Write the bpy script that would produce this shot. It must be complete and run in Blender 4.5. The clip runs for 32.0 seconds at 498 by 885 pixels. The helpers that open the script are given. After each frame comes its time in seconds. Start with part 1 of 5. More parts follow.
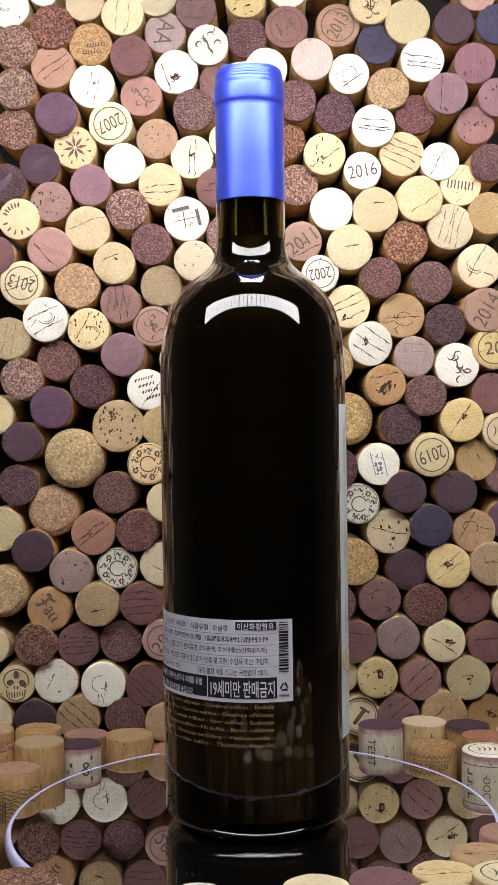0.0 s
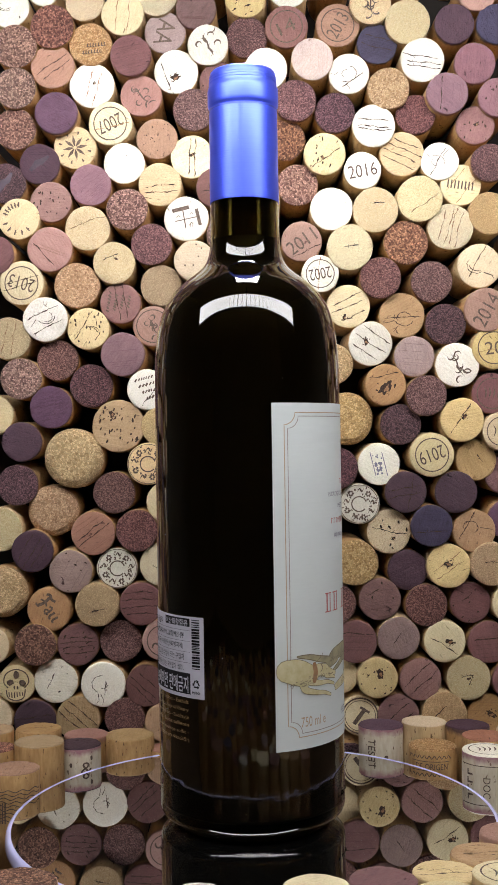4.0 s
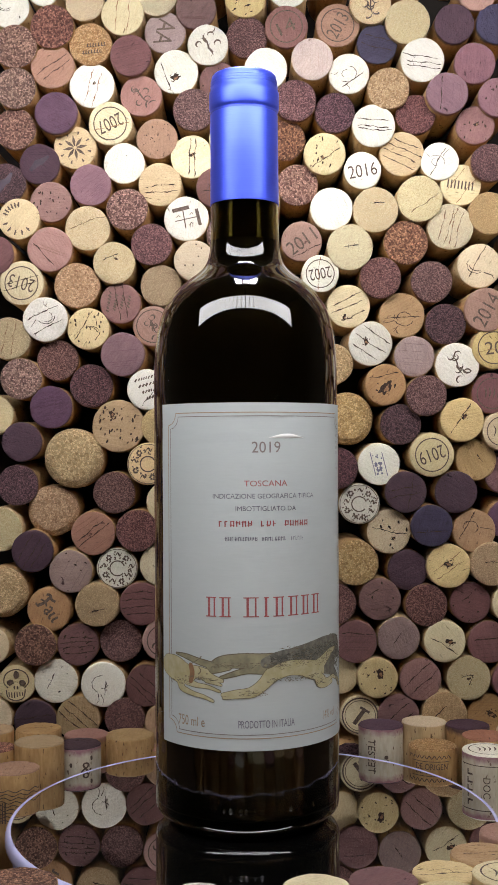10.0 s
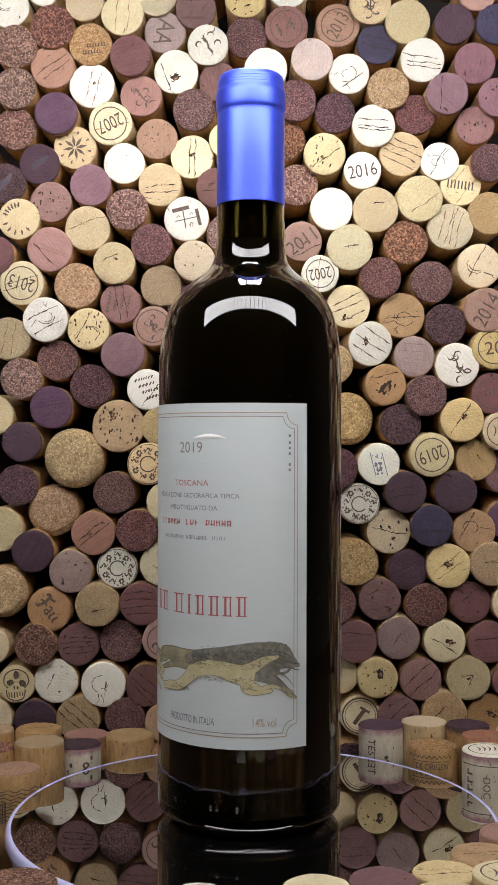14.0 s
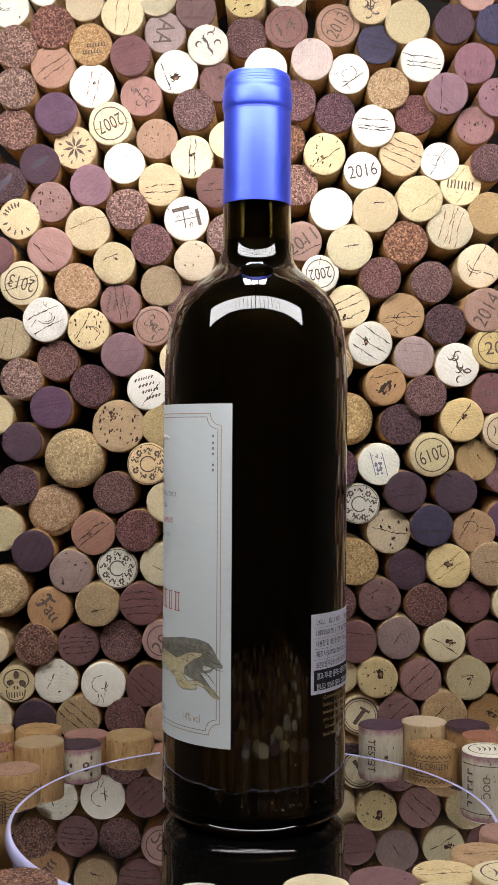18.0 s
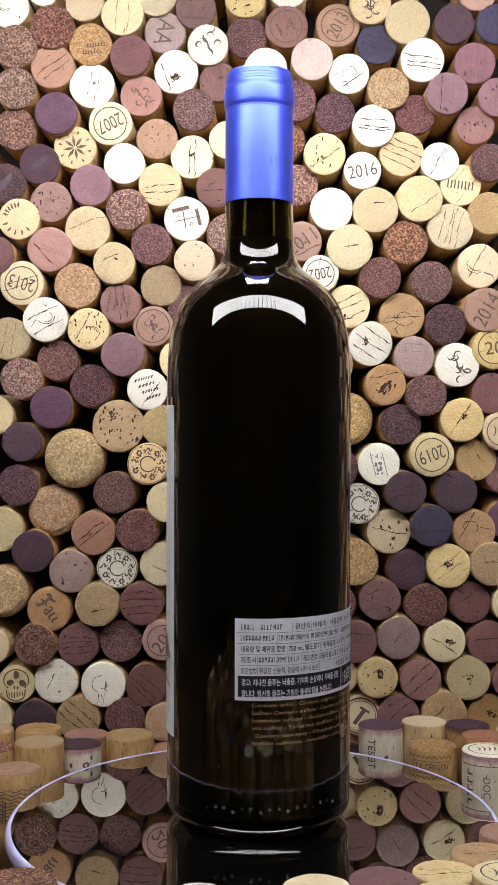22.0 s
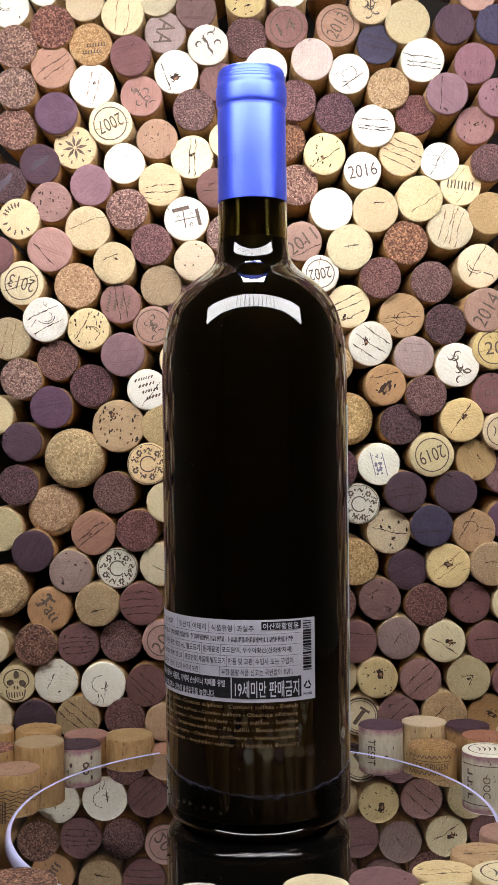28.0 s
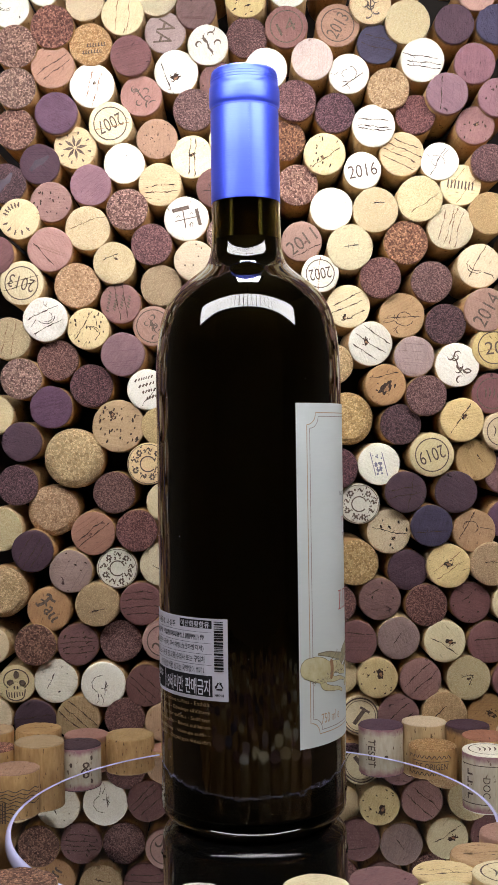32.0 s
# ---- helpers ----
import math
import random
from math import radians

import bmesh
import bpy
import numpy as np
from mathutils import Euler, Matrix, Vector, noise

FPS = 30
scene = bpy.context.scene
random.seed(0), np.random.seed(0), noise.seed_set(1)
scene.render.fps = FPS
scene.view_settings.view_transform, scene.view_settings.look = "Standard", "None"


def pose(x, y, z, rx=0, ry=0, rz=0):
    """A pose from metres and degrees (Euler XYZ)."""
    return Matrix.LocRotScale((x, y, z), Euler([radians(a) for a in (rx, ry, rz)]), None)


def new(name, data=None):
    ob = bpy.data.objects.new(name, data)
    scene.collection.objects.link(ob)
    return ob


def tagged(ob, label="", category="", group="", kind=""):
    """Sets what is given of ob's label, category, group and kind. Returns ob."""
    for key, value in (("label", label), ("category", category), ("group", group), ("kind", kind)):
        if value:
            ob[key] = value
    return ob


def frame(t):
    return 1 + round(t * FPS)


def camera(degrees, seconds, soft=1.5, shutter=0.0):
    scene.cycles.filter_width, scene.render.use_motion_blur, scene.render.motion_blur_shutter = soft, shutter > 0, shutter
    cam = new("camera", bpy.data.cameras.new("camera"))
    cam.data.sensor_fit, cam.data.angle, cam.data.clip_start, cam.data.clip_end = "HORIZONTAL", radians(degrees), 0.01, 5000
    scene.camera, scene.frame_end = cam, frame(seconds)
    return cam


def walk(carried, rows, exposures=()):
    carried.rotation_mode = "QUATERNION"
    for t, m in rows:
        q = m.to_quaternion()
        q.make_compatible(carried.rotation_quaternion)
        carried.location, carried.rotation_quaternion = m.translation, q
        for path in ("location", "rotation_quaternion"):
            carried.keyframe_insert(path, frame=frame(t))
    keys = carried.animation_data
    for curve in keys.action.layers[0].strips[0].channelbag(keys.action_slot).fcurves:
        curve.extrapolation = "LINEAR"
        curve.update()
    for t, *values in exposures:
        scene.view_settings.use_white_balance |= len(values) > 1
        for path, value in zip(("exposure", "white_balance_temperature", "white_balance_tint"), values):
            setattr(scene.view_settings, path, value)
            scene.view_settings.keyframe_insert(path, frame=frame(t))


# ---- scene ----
# ---- camera ----
cam = camera(25.115, 32.0, soft=1.5)
EYE = pose(0.0, -0.4580, 0.1537, 89.7935, 0.2487, 0.1556)
walk(cam, [(0.0, EYE), (32.0, EYE)], exposures=((0.0, 0.10), (3.0, 0.06), (6.0, -0.02), (8.0, -0.12), (11.0, -0.30), (14.0, -0.24), (17.0, -0.06), (19.0, 0.01), (22.0, 0.08), (25.0, 0.10), (30.0, 0.10), (32.0, 0.08)))

# ---- world and light ----
world = bpy.data.worlds.new("dim_room")
scene.world = world
world.use_nodes = True
world.node_tree.nodes["Background"].inputs["Color"].default_value = (0.75, 0.8, 1.0, 1)
world.node_tree.nodes["Background"].inputs["Strength"].default_value = 0.02

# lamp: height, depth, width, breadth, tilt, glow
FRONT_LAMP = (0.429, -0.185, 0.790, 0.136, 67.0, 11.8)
# fill panel added out of view to brighten the upper wall; no known source
REAR_FILL = (0.388, 0.000, 0.060, 0.050, -25.0, 42.0)
TABLE_Z = -0.032      # table top; the mirror of the turntable lies at z = 0
FACE_Y = 0.1071       # plane of the cork ends in the wall
BOARD_Y = 0.1521      # board behind the corks
DISC_R = 0.0988
BOTTLE_R = 0.0375
TURN = 12.3549        # degrees a second, clockwise from above

# ---- materials ----


def mat(name, rough=0.6, color=(0.5, 0.5, 0.5), metal=0.0):
    m = bpy.data.materials.new(name)
    m.use_nodes = True
    b = m.node_tree.nodes["Principled BSDF"]
    b.inputs["Base Color"].default_value = (*color, 1)
    b.inputs["Roughness"].default_value = rough
    b.inputs["Metallic"].default_value = metal
    return m


class Net:
    """Short calls for building a node tree."""

    def __init__(self, m):
        self.t = m.node_tree
        self.b = self.t.nodes["Principled BSDF"]

    def put(self, socket, value):
        if isinstance(value, bpy.types.NodeSocket):
            self.t.links.new(value, socket)
        elif isinstance(value, tuple) and len(value) == 3 and socket.type == "RGBA":
            socket.default_value = (*value, 1)
        else:
            socket.default_value = value

    def node(self, kind, ins, out=0, **props):
        n = self.t.nodes.new(kind)
        for k, v in props.items():
            setattr(n, k, v)
        for k, v in ins.items():
            self.put(n.inputs[k], v)
        return n.outputs[out]

    def math(self, op, a, b=0.0):
        return self.node("ShaderNodeMath", {0: a, 1: b}, operation=op)

    def vec(self, op, a, b):
        return self.node("ShaderNodeVectorMath", {0: a, 1: b}, operation=op)

    def noise(self, v, scale, detail=3.0, rough=0.6):
        return self.node("ShaderNodeTexNoise", {"Vector": v, "Scale": scale, "Detail": detail, "Roughness": rough}, "Fac")

    def mix(self, fac, a, b):
        n = self.t.nodes.new("ShaderNodeMix")
        n.data_type = "RGBA"
        for i, v in ((0, fac), (6, a), (7, b)):
            self.put(n.inputs[i], v)
        return n.outputs[2]

    def ramp(self, fac, lo, hi, a=0.0, b=1.0):
        return self.node("ShaderNodeMapRange", {0: fac, 1: lo, 2: hi, 3: a, 4: b})

    def bump(self, height, strength, distance):
        self.put(self.b.inputs["Normal"], self.node("ShaderNodeBump", {"Height": height, "Strength": strength, "Distance": distance}))


def cork_space(n):
    """Object space, shifted and turned at random from cork to cork."""
    rnd = n.math("FRACT", n.math("ADD", n.node("ShaderNodeObjectInfo", {}, "Random"), n.node("ShaderNodeNewGeometry", {}, "Random Per Island")))
    v = n.node("ShaderNodeTexCoord", {}, "Object")
    v = n.vec("ADD", v, n.node("ShaderNodeCombineXYZ", {0: n.math("MULTIPLY", rnd, 3.7), 1: n.math("MULTIPLY", rnd, 1.9), 2: n.math("MULTIPLY", rnd, 5.3)}))
    turned = n.node("ShaderNodeVectorRotate", {"Vector": v, "Axis": (0.0, 1.0, 0.0), "Angle": n.math("MULTIPLY", rnd, 40.0)})
    return rnd, v, turned


def cork_end(name, a, b, dark, grain="natural", cracks=0.5, pits=0.5, rough=0.8):
    m = mat(name, rough)
    n = Net(m)
    rnd, v, w = cork_space(n)
    if grain == "natural":
        fibre = n.noise(n.vec("MULTIPLY", w, (0.25, 0.25, 2.6)), 420.0, 4.0)
        cloud = n.noise(v, 130.0, 3.0)
        col = n.mix(n.ramp(n.math("ADD", n.math("MULTIPLY", fibre, 0.55), n.math("MULTIPLY", cloud, 0.45)), 0.30, 0.70), a, b)
        growth = n.node("ShaderNodeTexWave", {"Vector": w, "Scale": 190.0, "Distortion": 9.0, "Detail": 3.0, "Detail Scale": 1.6}, "Fac", bands_direction="Z")
        col = n.mix(n.math("MULTIPLY", n.math("MULTIPLY", n.ramp(growth, 0.80, 1.0), n.ramp(cloud, 0.40, 0.62)), 0.16), col, dark)
        col = n.mix(n.ramp(n.noise(v, 1700.0, 2.0), 0.35, 0.75, 0.0, 0.42), col, tuple(0.55 * q for q in b))
        jag = n.node("ShaderNodeVectorMath", {0: n.node("ShaderNodeTexNoise", {"Vector": w, "Scale": 170.0, "Detail": 5.0}, "Color"), "Scale": 0.0035}, operation="SCALE")
        edge = n.node("ShaderNodeTexVoronoi", {"Vector": n.vec("ADD", n.vec("MULTIPLY", w, (0.22, 1.0, 1.5)), jag), "Scale": 150.0}, "Distance", feature="DISTANCE_TO_EDGE")
        some = n.ramp(n.noise(v, 170.0, 2.0), 0.66 - 0.22 * cracks, 0.72 - 0.22 * cracks)
        crack = n.math("MULTIPLY", n.ramp(edge, 0.010, 0.034, 1.0, 0.0), some)
        speck = n.ramp(n.noise(n.vec("MULTIPLY", w, (0.55, 1.0, 1.8)), 560.0, 2.0), 0.69 - 0.07 * pits, 0.73 - 0.07 * pits)
        pit = n.math("MULTIPLY", speck, min(1.0, pits * 1.6))
        dirt = n.math("MAXIMUM", crack, pit)
        height = n.math("SUBTRACT", n.math("ADD", n.math("MULTIPLY", fibre, 0.40), n.math("MULTIPLY", n.noise(v, 650.0, 3.0), 0.55)), dirt)
    else:
        size = 1250.0 if grain == "coarse" else 2200.0
        near = n.vec("ADD", v, n.node("ShaderNodeVectorMath", {0: n.node("ShaderNodeTexNoise", {"Vector": v, "Scale": 1800.0, "Detail": 2.0}, "Color"), "Scale": 0.0006}, operation="SCALE"))
        cell = n.node("ShaderNodeTexVoronoi", {"Vector": near, "Scale": size}, "Color")
        value = n.node("ShaderNodeSeparateColor", {0: cell}, 0)
        fine = n.noise(v, 3600.0, 2.0)
        cloud = n.noise(v, 120.0, 3.0)
        tone = n.math("ADD", n.math("MULTIPLY", value, 0.7), n.math("ADD", n.math("MULTIPLY", fine, 0.35), n.math("MULTIPLY", cloud, 0.25)))
        col = n.mix(n.ramp(tone, 0.42, 1.06), b, a)
        gap = n.ramp(n.node("ShaderNodeTexVoronoi", {"Vector": near, "Scale": size}, "Distance", feature="DISTANCE_TO_EDGE"), 0.02, 0.12, 0.70, 0.0)
        dirt = n.math("MAXIMUM", gap, n.math("MULTIPLY", n.ramp(n.node("ShaderNodeSeparateColor", {0: cell}, 1), 0.84, 0.88), 0.75))
        glint = n.ramp(n.node("ShaderNodeSeparateColor", {0: cell}, 2), 0.86, 0.93)
        col = n.mix(n.math("MULTIPLY", glint, 0.45), col, tuple(min(1.45, 0.92 / max(a)) * q for q in a))
        height = n.math("SUBTRACT", tone, dirt)
    col = n.mix(n.math("MULTIPLY", dirt, 0.92), col, dark)
    hsv = n.node("ShaderNodeHueSaturation", {"Hue": n.ramp(rnd, 0, 1, 0.488, 0.512), "Saturation": n.ramp(n.math("FRACT", n.math("MULTIPLY", rnd, 7.3)), 0, 1, 0.86, 1.1), "Value": n.ramp(n.math("FRACT", n.math("MULTIPLY", rnd, 13.7)), 0, 1, 0.86, 1.14), "Color": col})
    n.put(n.b.inputs["Base Color"], hsv)
    n.bump(height, 0.9, 0.0009)
    return m


def cork_side(name, a, b, stain=None):
    m = mat(name, 0.8)
    n = Net(m)
    rnd, v, w = cork_space(n)
    fibre = n.noise(n.vec("MULTIPLY", v, (2.2, 0.5, 2.2)), 260.0, 4.0)
    col = n.mix(n.ramp(fibre, 0.35, 0.65), a, b)
    speck = n.ramp(n.noise(n.vec("MULTIPLY", v, (1.0, 0.40, 1.0)), 620.0, 2.0), 0.65, 0.69)
    col = n.mix(n.math("MULTIPLY", speck, 0.8), col, (0.09, 0.045, 0.02))
    if stain:
        # the stain has crept a few millimetres up from the end
        depth = n.node("ShaderNodeSeparateXYZ", {0: n.node("ShaderNodeTexCoord", {}, "Object")}, 1)
        edge = n.math("ADD", depth, n.math("MULTIPLY", n.math("SUBTRACT", n.noise(v, 180.0), 0.5), 0.006))
        col = n.mix(n.ramp(edge, 0.001, 0.004, 0.9, 0.0), col, stain)
    n.put(n.b.inputs["Base Color"], col)
    n.bump(n.math("SUBTRACT", fibre, speck), 0.5, 0.0005)
    return m


BROWN = (0.10, 0.05, 0.025)
WINE = (0.045, 0.015, 0.018)
# key: (words, light tone, second tone, crack tone, grain, cracks, pits)
STYLES = {
    "W": ("bleached white", (0.80, 0.77, 0.68), (0.70, 0.65, 0.53), (0.22, 0.15, 0.09), "natural", 0.0, 0.02),
    "C": ("pale cream", (0.74, 0.62, 0.40), (0.64, 0.50, 0.29), BROWN, "natural", 0.1, 0.2),
    "Y": ("yellowish cream", (0.72, 0.56, 0.29), (0.58, 0.42, 0.2), BROWN, "natural", 0.15, 0.3),
    "T": ("tan", (0.49, 0.31, 0.155), (0.36, 0.215, 0.10), BROWN, "natural", 0.15, 0.4),
    "G": ("tan granulated", (0.78, 0.545, 0.29), (0.50, 0.29, 0.13), (0.24, 0.13, 0.05), "coarse", 0, 0),
    "B": ("reddish-brown granulated", (0.58, 0.285, 0.18), (0.15, 0.055, 0.036), (0.05, 0.018, 0.014), "coarse", 0, 0),
    "A": ("wine-stained granulated", (0.46, 0.225, 0.2), (0.108, 0.037, 0.038), (0.04, 0.013, 0.016), "fine", 0, 0),
    "D": ("dark purple granulated", (0.29, 0.135, 0.145), (0.052, 0.018, 0.025), (0.02, 0.008, 0.012), "fine", 0, 0),
    "M": ("maroon wine-stained", (0.215, 0.103, 0.096), (0.142, 0.062, 0.061), WINE, "natural", 0.2, 0.25),
    "V": ("violet wine-stained", (0.128, 0.060, 0.102), (0.086, 0.037, 0.066), WINE, "natural", 0.1, 0.15),
    "K": ("pink wine-stained", (0.42, 0.2461, 0.195), (0.32, 0.1712, 0.135), (0.09, 0.028, 0.028), "natural", 0.1, 0.2),
    "L": ("greyish lavender", (0.35, 0.245, 0.222), (0.26, 0.175, 0.160), WINE, "natural", 0.1, 0.2),
    "N": ("dark navy-stained", (0.056, 0.044, 0.088), (0.034, 0.026, 0.054), (0.012, 0.008, 0.014), "natural", 0.1, 0.2),
    "J": ("pale pink", (0.64, 0.485, 0.43), (0.52, 0.375, 0.33), (0.20, 0.11, 0.09), "natural", 0.05, 0.1),
    "U": ("dusky purple-brown", (0.078, 0.037, 0.053), (0.050, 0.022, 0.035), (0.014, 0.008, 0.010), "natural", 0.15, 0.2),
    "Q": ("orchid wine-stained", (0.28, 0.142, 0.165), (0.20, 0.095, 0.118), WINE, "natural", 0.1, 0.15),
    "S": ("rose-brown", (0.30, 0.152, 0.130), (0.215, 0.100, 0.088), WINE, "natural", 0.15, 0.2),
    "P": ("pale cream granulated", (0.94, 0.82, 0.54), (0.84, 0.68, 0.40), (0.62, 0.45, 0.24), "fine", 0, 0),
    "E": ("sandy granulated", (0.74, 0.555, 0.305), (0.56, 0.39, 0.195), (0.38, 0.24, 0.11), "fine", 0, 0),
    "H": ("pinkish granulated", (0.62, 0.355, 0.275), (0.17, 0.075, 0.060), (0.05, 0.02, 0.018), "coarse", 0, 0),
    "R": ("terracotta brown", (0.4, 0.2033, 0.13), (0.3, 0.1391, 0.085), (0.07, 0.028, 0.02), "natural", 0.15, 0.3),
}
END, SIDE, SAWN = {}, {}, {}
for key, (words, a, b, dark, grain, cracks, pits) in STYLES.items():
    END[key] = cork_end("cork_end_" + words.replace(" ", "_").replace("-", "_"), a, b, dark, grain, cracks, pits)
    SIDE[key] = cork_side("cork_side_" + words.replace(" ", "_").replace("-", "_"), (0.62, 0.47, 0.26) if key in "WCYLPEJ" else (0.54, 0.34, 0.145), (0.50, 0.35, 0.18) if key in "WCYLPEJ" else (0.40, 0.23, 0.09), b if key in "ADMVKNUQS" else None)

for key, (words, a, b, dark, grain, cracks, pits) in STYLES.items():
    SAWN[key] = mat("saw_line_" + words.replace(" ", "_").replace("-", "_"), 0.9, tuple(0.72 * q + 0.10 * w for q, w in zip(b, dark)))

PALE_SIDE = cork_side("cork_side_pale_printed", (0.66, 0.60, 0.47), (0.56, 0.48, 0.34), (0.30, 0.12, 0.16))


def worn(name, a, b, scale, rough, metal=0.0, bump=0.0):
    m = mat(name, rough, a, metal)
    n = Net(m)
    v = n.node("ShaderNodeTexCoord", {}, "Object")
    f = n.noise(v, scale, 4.0)
    n.put(n.b.inputs["Base Color"], n.mix(n.ramp(f, 0.35, 0.65), a, b))
    n.put(n.b.inputs["Roughness"], n.ramp(n.noise(v, scale * 0.3, 3.0), 0.3, 0.7, rough * 0.85, min(1.0, rough * 1.2)))
    if bump:
        n.bump(f, bump, 0.0003)
    return m


INK = worn("dark_brown_ink", (0.06, 0.04, 0.03), (0.16, 0.11, 0.08), 900.0, 0.75)
CREVICE = worn("dark_cork_crevice", (0.022, 0.012, 0.009), (0.065, 0.036, 0.022), 1200.0, 0.95)
VEIN = worn("brown_cork_vein", (0.20, 0.10, 0.05), (0.34, 0.19, 0.10), 900.0, 0.9)
SMEAR = worn("black_wine_smear", (0.03, 0.02, 0.035), (0.06, 0.035, 0.05), 300.0, 0.6)
BOARD = worn("black_backing_board", (0.012, 0.010, 0.009), (0.02, 0.016, 0.014), 40.0, 0.9)
TABLE = worn("dark_table_wood", (0.05, 0.03, 0.02), (0.08, 0.05, 0.03), 30.0, 0.5)
ROOM = worn("grey_room_paint", (0.46, 0.42, 0.38), (0.52, 0.48, 0.43), 2.0, 0.9)
MIRROR = worn("silver_mirror", (0.60, 0.60, 0.60), (0.64, 0.64, 0.64), 20.0, 0.015, 0.997)
RIM = worn("lavender_white_plastic", (0.55, 0.56, 0.88), (0.62, 0.62, 0.92), 60.0, 0.16)
PAPER = worn("cream_label_paper", (0.63, 0.64, 0.61), (0.68, 0.69, 0.66), 250.0, 0.85, 0.0, 0.08)
PAPER.node_tree.nodes["Principled BSDF"].inputs["Specular IOR Level"].default_value = 0.15
n = Net(PAPER)
v = n.node("ShaderNodeTexCoord", {}, "Object")
laid = n.noise(n.vec("MULTIPLY", v, (0.35, 0.35, 3.0)), 420.0, 4.0)
crease = n.ramp(n.noise(n.vec("MULTIPLY", v, (0.08, 0.08, 1.0)), 130.0, 2.0), 0.62, 0.70)
n.put(n.b.inputs["Base Color"], n.mix(n.math("ADD", n.math("MULTIPLY", laid, 0.8), n.math("MULTIPLY", crease, 0.3)), (0.62, 0.662, 0.66), (0.56, 0.60, 0.605)))
n.bump(n.math("ADD", laid, crease), 0.10, 0.0003)
STICKER = worn("white_sticker_paper", (0.50, 0.495, 0.57), (0.55, 0.54, 0.62), 300.0, 0.5)
RED_INK = worn("red_label_ink", (0.38, 0.085, 0.09), (0.46, 0.13, 0.13), 700.0, 0.6)
GREY_INK = worn("grey_brown_label_ink", (0.23, 0.19, 0.18), (0.30, 0.25, 0.24), 700.0, 0.6)
BLUE_INK = worn("slate_blue_label_ink", (0.16, 0.15, 0.20), (0.21, 0.2, 0.25), 700.0, 0.6)
LINE_INK = worn("tan_line_ink", (0.38, 0.27, 0.19), (0.45, 0.33, 0.23), 500.0, 0.6)
BLACK_INK = worn("black_sticker_ink", (0.012, 0.012, 0.014), (0.02, 0.02, 0.024), 600.0, 0.8)
BLACK_INK.node_tree.nodes["Principled BSDF"].inputs["Specular IOR Level"].default_value = 0.12
GREY_PRINT = worn("grey_sticker_print", (0.055, 0.055, 0.07), (0.09, 0.09, 0.11), 700.0, 0.7)
GOLD_INK = worn("dull_gold_print", (0.36, 0.23, 0.09), (0.18, 0.11, 0.045), 900.0, 0.45)
BOAR_INK = worn("grey_boar_ink", (0.15, 0.145, 0.125), (0.27, 0.26, 0.21), 500.0, 0.7)
PENCIL = worn("grey_pencil_ink", (0.075, 0.072, 0.062), (0.14, 0.135, 0.115), 700.0, 0.8)
BOAR_BACK = worn("olive_boar_flank_ink", (0.26, 0.24, 0.16), (0.40, 0.36, 0.22), 260.0, 0.7)
DOG_INK = worn("ochre_hound_ink", (0.50, 0.44, 0.23), (0.60, 0.55, 0.35), 260.0, 0.7)
DOG_SHADE = worn("brown_hound_outline_ink", (0.16, 0.13, 0.085), (0.22, 0.18, 0.12), 400.0, 0.7)
DUST = worn("pale_dust", (0.45, 0.44, 0.46), (0.55, 0.54, 0.56), 900.0, 0.9)
LAMP_SHELL = worn("black_lamp_shell", (0.02, 0.02, 0.022), (0.03, 0.03, 0.032), 60.0, 0.4)
# whiter than the label paper, to paint the highlight on its crease
GLINT = worn("painted_crease_glint", (0.86, 0.86, 0.84), (0.9, 0.9, 0.88), 300.0, 0.3)
COLLAR_INK = worn("brown_collar_ink", (0.30, 0.16, 0.08), (0.36, 0.20, 0.10), 500.0, 0.7)
# darker foil: the stamped emblem, and the painted shade of the lip groove
FOIL_STAMP_SHADE = worn("stamped_and_shaded_blue_foil", (0.055, 0.090, 0.70), (0.065, 0.10, 0.76), 200.0, 0.4, 0.5)

FOIL = mat("brushed_blue_foil", 0.48, (0.08, 0.15, 0.90), 0.45)
n = Net(FOIL)
n.put(n.b.inputs["Metallic"], 0.80)
v = n.node("ShaderNodeTexCoord", {}, "Object")
brush = n.noise(n.vec("MULTIPLY", v, (0.05, 0.05, 4.0)), 480.0, 3.0)
n.put(n.b.inputs["Base Color"], n.mix(brush, (0.075, 0.118, 0.90), (0.098, 0.155, 1.0)))
n.put(n.b.inputs["Roughness"], n.ramp(brush, 0.3, 0.7, 0.36, 0.44))
n.bump(brush, 0.16, 0.0002)

GLASS = mat("dark_olive_glass", 0.03, (0.100, 0.082, 0.015))
n = Net(GLASS)
n.put(n.b.inputs["Transmission Weight"], 1.0)
n.put(n.b.inputs["IOR"], 1.52)
n.put(n.b.inputs["Coat Weight"], 0.45)
n.put(n.b.inputs["Coat IOR"], 1.52)
n.put(n.b.inputs["Coat Roughness"], 0.04)
v = n.node("ShaderNodeTexCoord", {}, "Object")
# the moulded foot is wavier than the blown body
foot = n.ramp(n.node("ShaderNodeSeparateXYZ", {0: v}, 2), 0.020, 0.055, 1.0, 0.0)
waves = n.math("MULTIPLY", n.noise(n.vec("MULTIPLY", v, (1.0, 1.0, 0.7)), 190.0, 1.0), n.math("MULTIPLY", foot, 2.4))
n.bump(n.math("ADD", n.noise(v, 60.0, 2.0), waves), 0.06, 0.001)
dust = n.ramp(n.noise(v, 900.0, 1.0), 0.78, 0.82)
n.put(n.b.inputs["Roughness"], n.math("ADD", 0.03, n.math("MULTIPLY", dust, 0.3)))

WINE_MAT = mat("deep_red_wine", 0.3, (0.034, 0.025, 0.022))
